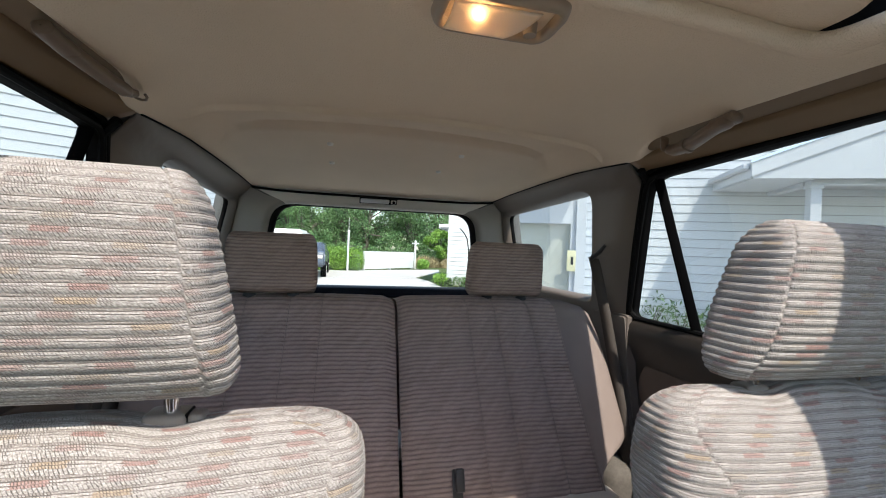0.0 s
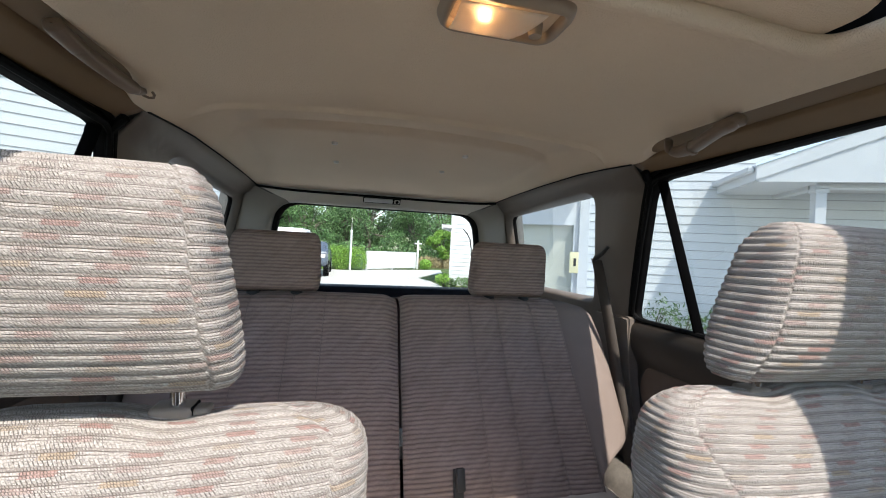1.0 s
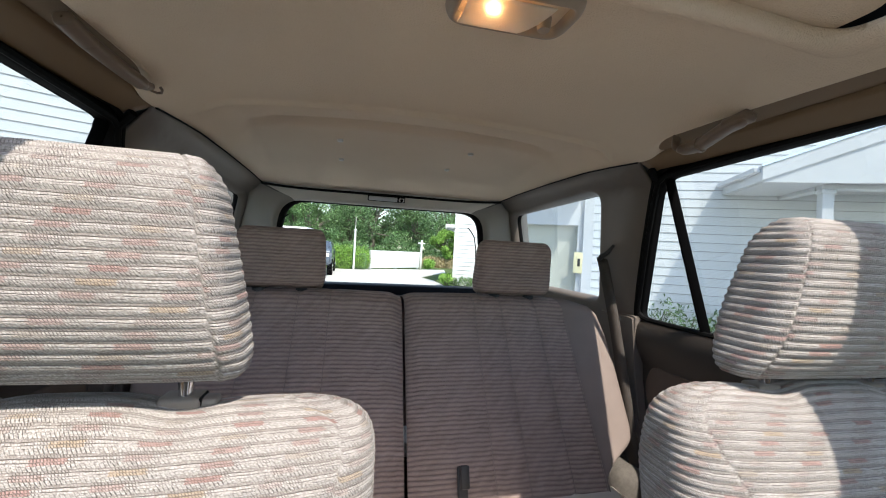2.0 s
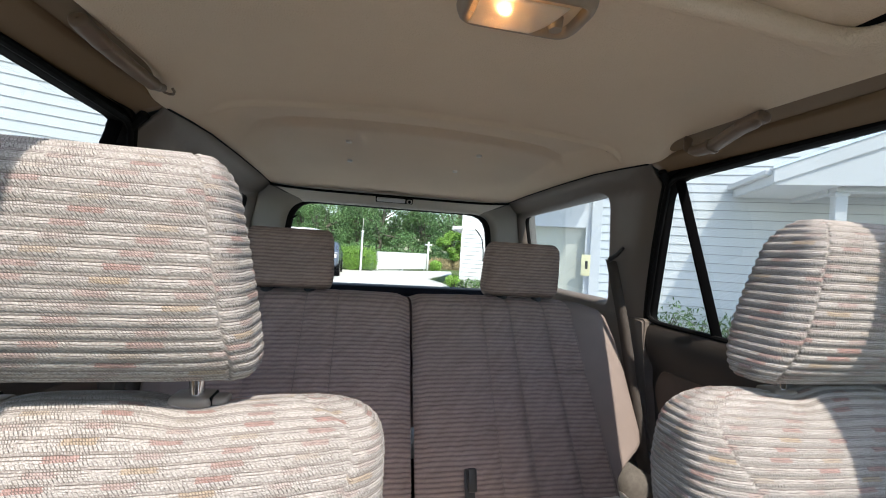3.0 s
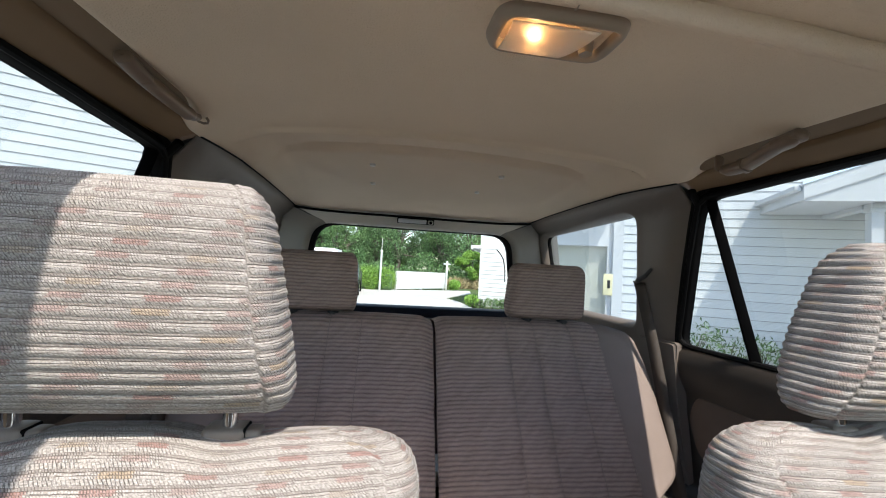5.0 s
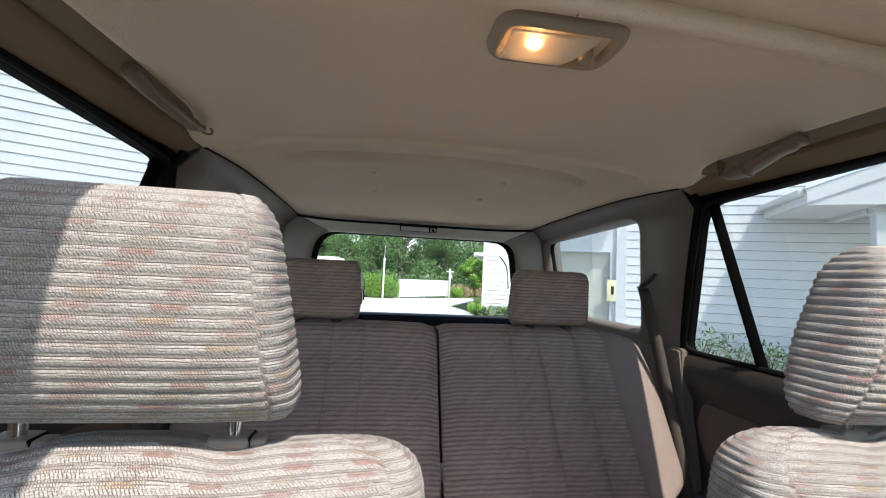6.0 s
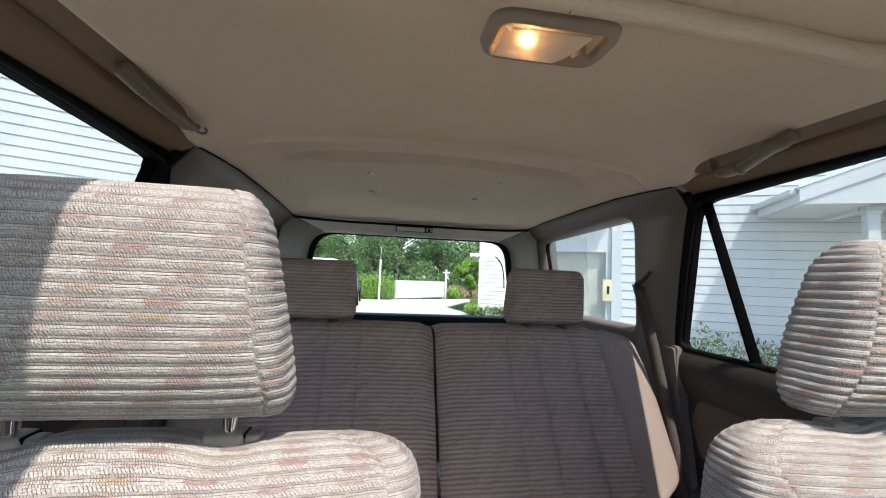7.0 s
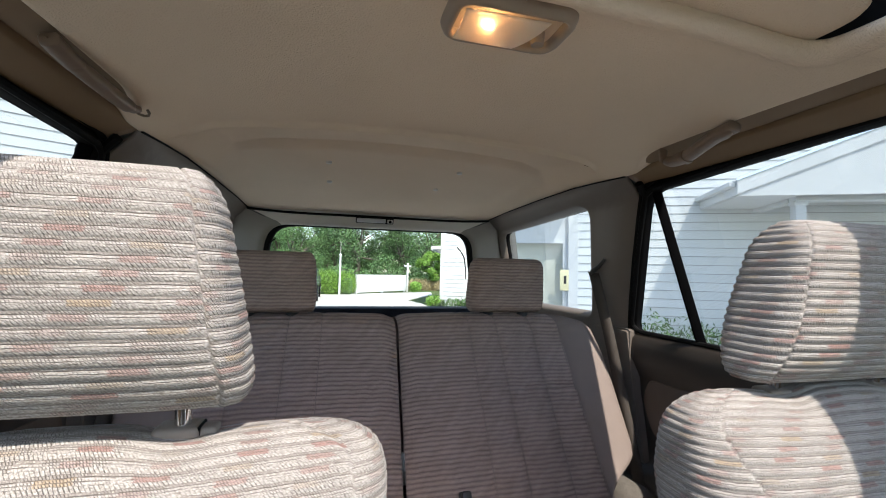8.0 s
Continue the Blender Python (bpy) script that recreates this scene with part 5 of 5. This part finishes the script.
def leaf_cloud(name, blobs, count, size, mat, parent=None, label="", seed=1, elong=1.6, droop=0.3):
    """Many small folded leaves scattered through lumps (centre, radii)."""
    rng = np.random.default_rng(seed)
    vol = np.array([r[0] * r[1] * r[2] for _, r in blobs]) ** 0.8
    pick = rng.choice(len(blobs), count, p=vol / vol.sum())
    C = np.array([b[0] for b in blobs])[pick]
    R = np.array([b[1] for b in blobs])[pick]
    d = rng.normal(size=(count, 3))
    d /= np.linalg.norm(d, axis=1, keepdims=True)
    rad = rng.uniform(0.45, 1.0, (count, 1)) ** 0.5
    P = C + d * rad * R
    a = rng.normal(size=(count, 3))
    a[:, 2] -= droop
    a /= np.linalg.norm(a, axis=1, keepdims=True)
    nrm = d * 0.6 + rng.normal(size=(count, 3)) * 0.6 + np.array([0, 0, 0.35])
    w = np.cross(a, nrm)
    w /= np.linalg.norm(w, axis=1, keepdims=True) + 1e-9
    up = np.cross(w, a)
    s = size * rng.uniform(0.6, 1.3, (count, 1))
    tip, base = P + a * s * elong * 0.5, P - a * s * elong * 0.5
    l = P + w * s * 0.42 + up * s * 0.12
    r = P - w * s * 0.42 + up * s * 0.12
    V = np.stack([base, l, tip, r], 1).reshape(-1, 3)
    idx = np.arange(count) * 4
    F = np.concatenate([np.stack([idx, idx + 1, idx + 2], 1), np.stack([idx, idx + 2, idx + 3], 1)])
    me = bpy.data.meshes.new(name)
    me.from_pydata(V.tolist(), [], F.tolist())
    me.update()
    return mesh_obj(name, me, mat, parent, label, smooth=False)


def build_tree(seed, height, width, label, mat=None, lumps=11, puff=0.28):
    rng = random.Random(seed)
    tree = empty("tree", label, "tree", "trees behind the street")
    trunk_h = height * 0.45
    bms = []
    pts = [Vector((0, 0, -0.1))]
    for i in range(1, 5):
        pts.append(Vector((rng.uniform(-0.12, 0.12) * i, rng.uniform(-0.12, 0.12) * i, trunk_h * i / 4)))
    r = 0.05 * height ** 0.75
    for i in range(4):
        bms.append(cyl_bm(pts[i], pts[i + 1], r * (1 - 0.15 * i), r * (1 - 0.15 * (i + 1)), 8))
    blobs = []
    for i in range(lumps):
        a = rng.uniform(0, 2 * math.pi)
        rad = width * rng.uniform(0.12, 0.55)
        z = height * rng.uniform(0.30, 0.92)
        if z > height * 0.75:
            rad *= 0.6
        c = Vector((rad * math.cos(a), rad * math.sin(a), z))
        bms.append(cyl_bm(pts[2 + i % 3], c, r * 0.4, r * 0.08, 6))
        k = rng.uniform(0.55, 1.0) * puff * width
        blobs.append((tuple(c), (k * 1.2, k * 1.2, k)))
    part("trunk", join_bm(*bms), M_BARK, tree)
    leaf_cloud("crown", blobs, 9000, 0.105, mat or M_LEAF, tree, seed=seed, elong=1.5)
    return tree


build_ground()


def local(p, t):
    """A frame at p on the ground: x along t, y behind it, z up."""
    t = Vector(t).normalized()
    return Matrix(((t.x, -t.y, 0, p[0]), (t.y, t.x, 0, p[1]), (0, 0, 1, 0), (0, 0, 0, 1)))


# near house: siding wall, corner board, recessed entry and porch
RT, RQ = (0.89, -0.456), (4.42, 7.52)
NEAR = local(RQ, RT)
siding_wall("wall_house_near", RQ, (RQ[0] + RT[0] * 10, RQ[1] + RT[1] * 10), 0.0, 5.4, "white lapped siding wall in full sun")


def near_part(name, bm, mat, label, category, kind="structure", smooth=False):
    ob = part(name, bm, mat, smooth=smooth)
    ob.matrix_world = NEAR
    return tagged(ob, label, category, kind=kind)


near_part("trim_corner_board", box_bm((0.19, 0.16, 5.4), (0.055, 0.045, 2.7), 0.006), M_WHITE, "white corner board", "trim")
near_part("wall_entry", join_bm(box_bm((0.10, 0.12, 5.4), (-0.09, 0.12, 2.7)), box_bm((1.67, 0.12, 3.4), (-0.975, 0.121, 3.70)), box_bm((0.24, 0.12, 5.4), (-1.93, 0.122, 2.7))), M_WHITE, "white entry wall round a recessed doorway", "house wall")
near_part("trim_entry_eave", box_bm((1.35, 1.0, 0.12), (-0.62, -0.50, 2.98), 0.01), M_WHITE, "white eave above the entry", "eave")
near_part("door_entry", box_bm((1.69, 0.05, 2.05), (-0.975, 0.28, 1.025), 0.004), M_ENTRYDOOR, "closed beige-grey entry door in a recess", "door")


def build_sign():
    top = empty("wall_sign", "pale yellow sign with a dark mark on the house corner", "sign")
    part("plate", box_bm((0.17, 0.012, 0.42), (-0.115, -0.04, 1.245), 0.003), M_YELLOW, top)
    part("mark", join_bm(box_bm((0.05, 0.006, 0.16), (-0.10, -0.049, 1.25), 0.004), box_bm((0.03, 0.008, 0.05), (-0.10, -0.050, 1.25), 0.004)), M_DARK, top, "dark printed mark")
    top.matrix_world = NEAR


build_sign()


def prism(prof, y0, y1):
    """A bar of the section prof (x, z) from y0 to y1."""
    bm = bmesh.new()
    a = [bm.verts.new((x, y0, z)) for x, z in prof]
    b = [bm.verts.new((x, y1, z)) for x, z in prof]
    bm.faces.new(a)
    bm.faces.new(b[::-1])
    k = len(prof)
    for i in range(k):
        bm.faces.new((a[i], b[i], b[(i + 1) % k], a[(i + 1) % k]))
    return bm


def build_porch():
    porch = empty("porch", "white gabled porch with deep fascia and square posts", "porch")
    X0, XR, Z0, S, OUT = 2.38, 5.0, 2.83, 0.40, -1.50    # eave, ridge, eave height, pitch, reach from the wall
    zr = Z0 + S * (XR - X0)
    for k in (-1, 1):
        xe = XR + k * (XR - X0)
        part("roof", prism([(xe, Z0), (xe, Z0 + 0.07), (XR, zr + 0.07), (XR, zr)], 0.0, OUT), M_ROOF, porch, smooth=False)
        # rake board along the gable
        part("rake_board", prism([(xe, Z0 - 0.16), (xe, Z0 + 0.05), (XR, zr + 0.05), (XR, zr - 0.16)], OUT - 0.004, OUT - 0.034), M_WHITE, porch, "white rake board", smooth=False)
        part("drip_edge", prism([(xe - k * -0.02, Z0 + 0.045), (xe - k * -0.02, Z0 + 0.085), (XR, zr + 0.085), (XR, zr + 0.045)], OUT + 0.01, OUT - 0.055), M_CHROME, porch, "bright metal drip edge", smooth=False)
    part("fascia", box_bm((0.03, -OUT, 0.20), (X0 + 0.018, OUT / 2, Z0 - 0.07), 0.004), M_WHITE, porch, "white fascia board", smooth=False)
    part("gutter", box_bm((0.10, -OUT - 0.06, 0.085), (X0 - 0.048, OUT / 2, Z0 + 0.005), 0.02, 3), M_WHITE, porch, "white gutter", smooth=False)
    part("soffit", box_bm((0.85, -OUT - 0.1, 0.02), (X0 + 0.465, OUT / 2, Z0 - 0.17), 0.003), M_WHITE, porch, smooth=False)
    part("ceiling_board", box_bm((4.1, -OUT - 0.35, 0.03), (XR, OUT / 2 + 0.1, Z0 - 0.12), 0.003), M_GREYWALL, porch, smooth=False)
    part("gable", prism([(X0 + 0.035, Z0 - 0.185), (2 * XR - X0 - 0.035, Z0 - 0.185), (2 * XR - X0 - 0.035, Z0 - 0.06), (XR, zr - 0.03), (X0 + 0.035, Z0 - 0.06)], OUT + 0.05, OUT + 0.002), M_WHITE, porch, "white gable boards", smooth=False)
    part("beam", box_bm((0.16, -OUT - 0.40, 0.14), (X0 + 0.97, OUT / 2 + 0.20, 2.66), 0.008), M_WHITE, porch, "white beam on the posts", smooth=False)
    part("beam", box_bm((3.46, 0.18, 0.15), (XR + 0.0, OUT + 0.28, 2.658), 0.008), M_WHITE, porch, "white beam on the posts", smooth=False)
    for x in (X0 + 0.97, 2 * XR - X0 - 0.97):
        post = part("post", box_bm((0.15, 0.15, 2.55), (x, OUT + 0.28, 1.275), 0.01), M_WHITE, porch, "square white post", smooth=False)
        part("capital", box_bm((0.19, 0.19, 0.06), (x, OUT + 0.28, 2.552), 0.012), M_WHITE, post, smooth=False)
    porch.matrix_world = NEAR


build_porch()

# house on the other side of the drive
siding_wall("wall_house_west", (-4.15 - 0.88 * 9, 7.9 - 0.47 * 9), (-4.15, 7.9), 0.0, 6.0, "white lapped siding wall in full sun")
ob = part("trim_corner_board_west", box_bm((0.12, 0.16, 6.0), (0.06, 0.06, 3.0), 0.006), M_WHITE, smooth=False)
ob.matrix_world = local((-4.15, 7.9), (0.88, 0.47))
tagged(ob, "white corner board", "trim", kind="structure")
# white house behind the car, seen past the rear pillar
siding_wall("wall_house_back", (-9.6, 12.6), (-3.85, 15.2), 0.0, 5.6, "white lapped siding wall of a house behind the drive")
# far house beside the street
FT = (0.93, -0.36)
siding_wall("wall_house_far", (3.88, 15.8), (3.88 + 0.93 * 7, 15.8 - 0.36 * 7), 0.0, 4.6, "white lapped siding wall of the far house")
FAR = local((3.88, 15.8), FT)
ob = part("wall_house_far_side", box_bm((0.14, 6.0, 4.6), (-0.02, 3.0, 2.3)), M_WHITE, smooth=False)
ob.matrix_world = FAR
tagged(ob, "white side wall of the far house", "house wall", kind="structure")
ob = part("trim_eave_far", join_bm(box_bm((0.34, 6.6, 0.12), (-0.22, 3.0, 2.30), 0.01), box_bm((0.04, 6.6, 0.17), (-0.40, 3.0, 2.28), 0.005)), M_WHITE, smooth=False)
ob.matrix_world = FAR
tagged(ob, "white eave of the far house", "eave", kind="structure")


def build_fence_wall():
    a, b = Vector((0.98, 23.9)), Vector((4.35, 27.3))
    d = (b - a).length
    m = local(a, (b - a))
    top = empty("screen_wall", "low white board screen beside the street", "wall")
    z, k = 0.10, 0
    while z < 1.10:
        part("board", box_bm((d, 0.04, 0.202), (d / 2, 0, z + 0.10), 0.002, 1), M_SIDING, top)
        z += 0.205
    for x in (0.06, d / 2, d - 0.06):
        part("post", box_bm((0.1, 0.1, 1.12), (x, 0.072, 0.56), 0.01), M_WHITE, top)
    top.matrix_world = m
    post = empty("post_with_arm", "white post with a short cross arm beside the screen", "post")
    part("shaft", box_bm((0.12, 0.12, 1.92), (0, 0, 0.96), 0.01), M_WHITE, post)
    part("arm", box_bm((0.48, 0.08, 0.09), (0, 0, 1.72), 0.01), M_WHITE, post)
    post.location = (4.45, 27.3, 0)
    pole = empty("street_pole", "slim white pole with a small cap beside the hedge", "pole")
    part("shaft", cyl_bm((0, 0, 0), (0, 0, 2.15), 0.058, 0.054, 14), M_WHITE, pole)
    part("cap", cyl_bm((0, 0, 2.15), (0, 0, 2.22), 0.08, 0.05, 14), M_WHITE, pole)
    part("rod", cyl_bm((0, 0, 2.2), (0, 0, 2.9), 0.015, 0.012, 8), M_GREY, pole, "thin grey rod")
    pole.location = (0.05, 22.9, 0)


build_fence_wall()


def build_hedge():
    blobs = []
    rng = random.Random(5)
    for i in range(70):
        t = i / 69
        blobs.append(((-2.5 + 3.15 * t, 23.5 + 0.15 * t + rng.uniform(-0.3, 0.3), 0.62 + rng.uniform(-0.25, 0.28)), (0.38, 0.40, 0.52)))
    ob = leaf_cloud("hedge", blobs, 16000, 0.065, M_LEAF2, seed=3, elong=1.4)
    tagged(ob, "clipped bright green hedge beside the street", "hedge", kind="stuff")
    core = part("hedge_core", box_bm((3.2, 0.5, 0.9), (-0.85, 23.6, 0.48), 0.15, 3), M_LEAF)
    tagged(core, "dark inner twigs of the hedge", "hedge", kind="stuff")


build_hedge()


def build_bush(at, r, seed, mat, size=0.09, n=500, elong=2.2):
    rng = random.Random(seed)
    blobs = [((rng.uniform(-r, r) * 0.6, rng.uniform(-r, r) * 0.5, r * rng.uniform(0.35, 1.0)), (r * 0.45, r * 0.45, r * 0.45)) for _ in range(7)]
    top = empty("bush", "loose green shrub at the foot of the house wall", "bush", "shrubs", at=(0, 0, 0))
    bms = [cyl_bm((0, 0, -0.02), b[0], 0.012, 0.004, 5) for b in blobs]
    part("stems", join_bm(*bms), M_BARK, top)
    leaf_cloud("leaves", blobs, n, size, mat, top, seed=seed, elong=elong, droop=-0.5)
    top.location = (*at, 0)


for i in range(8):
    x = RQ[0] + RT[0] * (0.80 + 0.50 * i) - 0.456 * 0.45
    y = RQ[1] + RT[1] * (0.80 + 0.50 * i) - 0.89 * 0.45
    build_bush((x, y), 0.32 + 0.24 * ((i * 7) % 4) / 3, 20 + i, M_SHRUB, 0.030, 190, 3.2)
for i, (x, y, r) in enumerate(((3.42, 15.1, 0.36), (3.72, 15.2, 0.27), (4.12, 14.9, 0.34), (4.5, 14.8, 0.30))):
    build_bush((x, y), r, 40 + i, M_SHRUB if i else M_LEAF2, 0.045, 240 if i else 700, 2.6)


def build_parked_car(name, label, paint, at, yaw, high):
    car = empty(name, label, "car")
    prof = [(-2.3, 0.45), (-2.32, 0.80), (-2.22, 1.02), (-1.55, 1.10), (-0.95, high), (1.25, high + 0.03), (2.05, 1.12), (2.28, 1.0), (2.3, 0.45)]
    bm = bmesh.new()
    rows = []
    for y in (-0.90, 0.90):
        rows.append([bm.verts.new((x, y * (0.84 if z > 1.15 else 1.0), z)) for x, z in prof])
    n = len(prof)
    bm.faces.new(rows[0])
    bm.faces.new(rows[1][::-1])
    for i in range(n):
        bm.faces.new((rows[0][i], rows[1][i], rows[1][(i + 1) % n], rows[0][(i + 1) % n]))
    bmesh.ops.bevel(bm, geom=bm.edges[:], offset=0.07, segments=3, affect="EDGES")
    part("body", bm, paint, car)
    for sx in (-1.42, 1.42):
        for sy in (-0.83, 0.83):
            w = part("wheel", cyl_bm((sx, sy - 0.11, 0.34), (sx, sy + 0.11, 0.34), 0.34, seg=28), M_RUBBER, car, "black tyre")
            part("rim", cyl_bm((sx, sy - 0.118, 0.34), (sx, sy + 0.118, 0.34), 0.21, seg=20), M_CHROME, w)
    for sy in (-1, 1):
        bm = bmesh.new()
        z0, z1 = 1.14, high - 0.10
        pts = [(-1.42, z0), (1.75, z0), (1.2, z1), (-0.92, z1)]
        f = [bm.verts.new((x, sy * 0.765, z)) for x, z in pts]
        g = [bm.verts.new((x, sy * 0.70, z)) for x, z in pts]
        bm.faces.new(f)
        bm.faces.new(g[::-1])
        for i in range(4):
            bm.faces.new((f[i], g[i], g[(i + 1) % 4], f[(i + 1) % 4]))
        part("side_window", bm, M_DARK, car, "dark side glass")
    for x, s in ((-2.30, 1), (2.28, -1)):
        for sy in (-0.66, 0.66):
            part("lamp", box_bm((0.06, 0.30, 0.14), (x, sy, 0.86), 0.02), M_GREY, car)
    car.matrix_world = pose(at[0], at[1], 0.03, 0, 0, yaw)
    return car


build_parked_car("parked_car", "dark blue-grey parked car beside the street", M_SILVERCAR, (-1.80, 19.7), 90, 1.44)
build_parked_car("parked_van", "white parked vehicle beyond the rear window", M_WHITECAR, (-1.93, 11.6), 90, 1.70)

# trees behind the street
T1 = build_tree(11, 7.6, 5.0, "broad dark green tree behind the street")
T1.location = (-9.0, 40, 0)
T2 = build_tree(12, 6.4, 4.2, "light green tree with a loose crown", M_LEAF3, 15, 0.22)
T2.location = (-3.5, 36, 0)
T3 = build_tree(13, 8.4, 5.4, "tall dark green tree with gaps in its crown")
T3.location = (2.0, 42, 0)
rng = random.Random(77)
for i in range(26):
    src = (T1, T2, T3)[i % 3]
    k = i % 13
    x, y = -17 + 3.2 * k + rng.uniform(-1, 1), (38 if i < 13 else 46) + rng.uniform(-2, 3)
    c = copy_thing(src, pose(x, y, 0, 0, 0, rng.uniform(0, 360)))
B1 = build_tree(15, 3.0, 2.2, "low bright green tree behind the screen", M_LEAF2, 24, 0.15)
B1.location = (6.9, 30.5, 0)
for x, y in ((-7.0, 31), (14.0, 37)):
    copy_thing(B1, pose(x, y, 0, 0, 0, 40 * x))
# far woods
blobs = []
rng = random.Random(9)
for i in range(150):
    x = -70 + 140 * (i / 149)
    blobs.append(((x, 62 + rng.uniform(-4, 4), rng.uniform(0.8, 5.0)), (2.6, 2.2, 1.8)))
tagged(leaf_cloud("woods", blobs, 26000, 0.42, M_LEAF, seed=8), "dense dark green woods far behind the street", "woods", kind="stuff")

blobs = []
for i in range(90):
    x = -24 + 48 * (i / 89)
    blobs.append(((x, 34.5 + rng.uniform(-1.2, 1.2), rng.uniform(0.4, 2.3)), (0.9, 0.8, 0.7)))
tagged(leaf_cloud("undergrowth", blobs, 24000, 0.11, M_LEAF, seed=18, elong=1.5), "dark green undergrowth below the trees", "undergrowth", kind="stuff")
build_bush((4.95, 27.2), 0.55, 61, M_LEAF2, 0.07, 2500, 1.5)
# dry grass beyond the street
gb = [((5.3 + 0.3 * i, 30.0 + 0.1 * (i % 3), 0.36), (0.3, 0.3, 0.4)) for i in range(12)]
tagged(leaf_cloud("dry_grass", gb, 3000, 0.05, M_STRAW, seed=4, elong=9.0, droop=-2.0), "tall dry straw-coloured grass", "grass", kind="stuff")
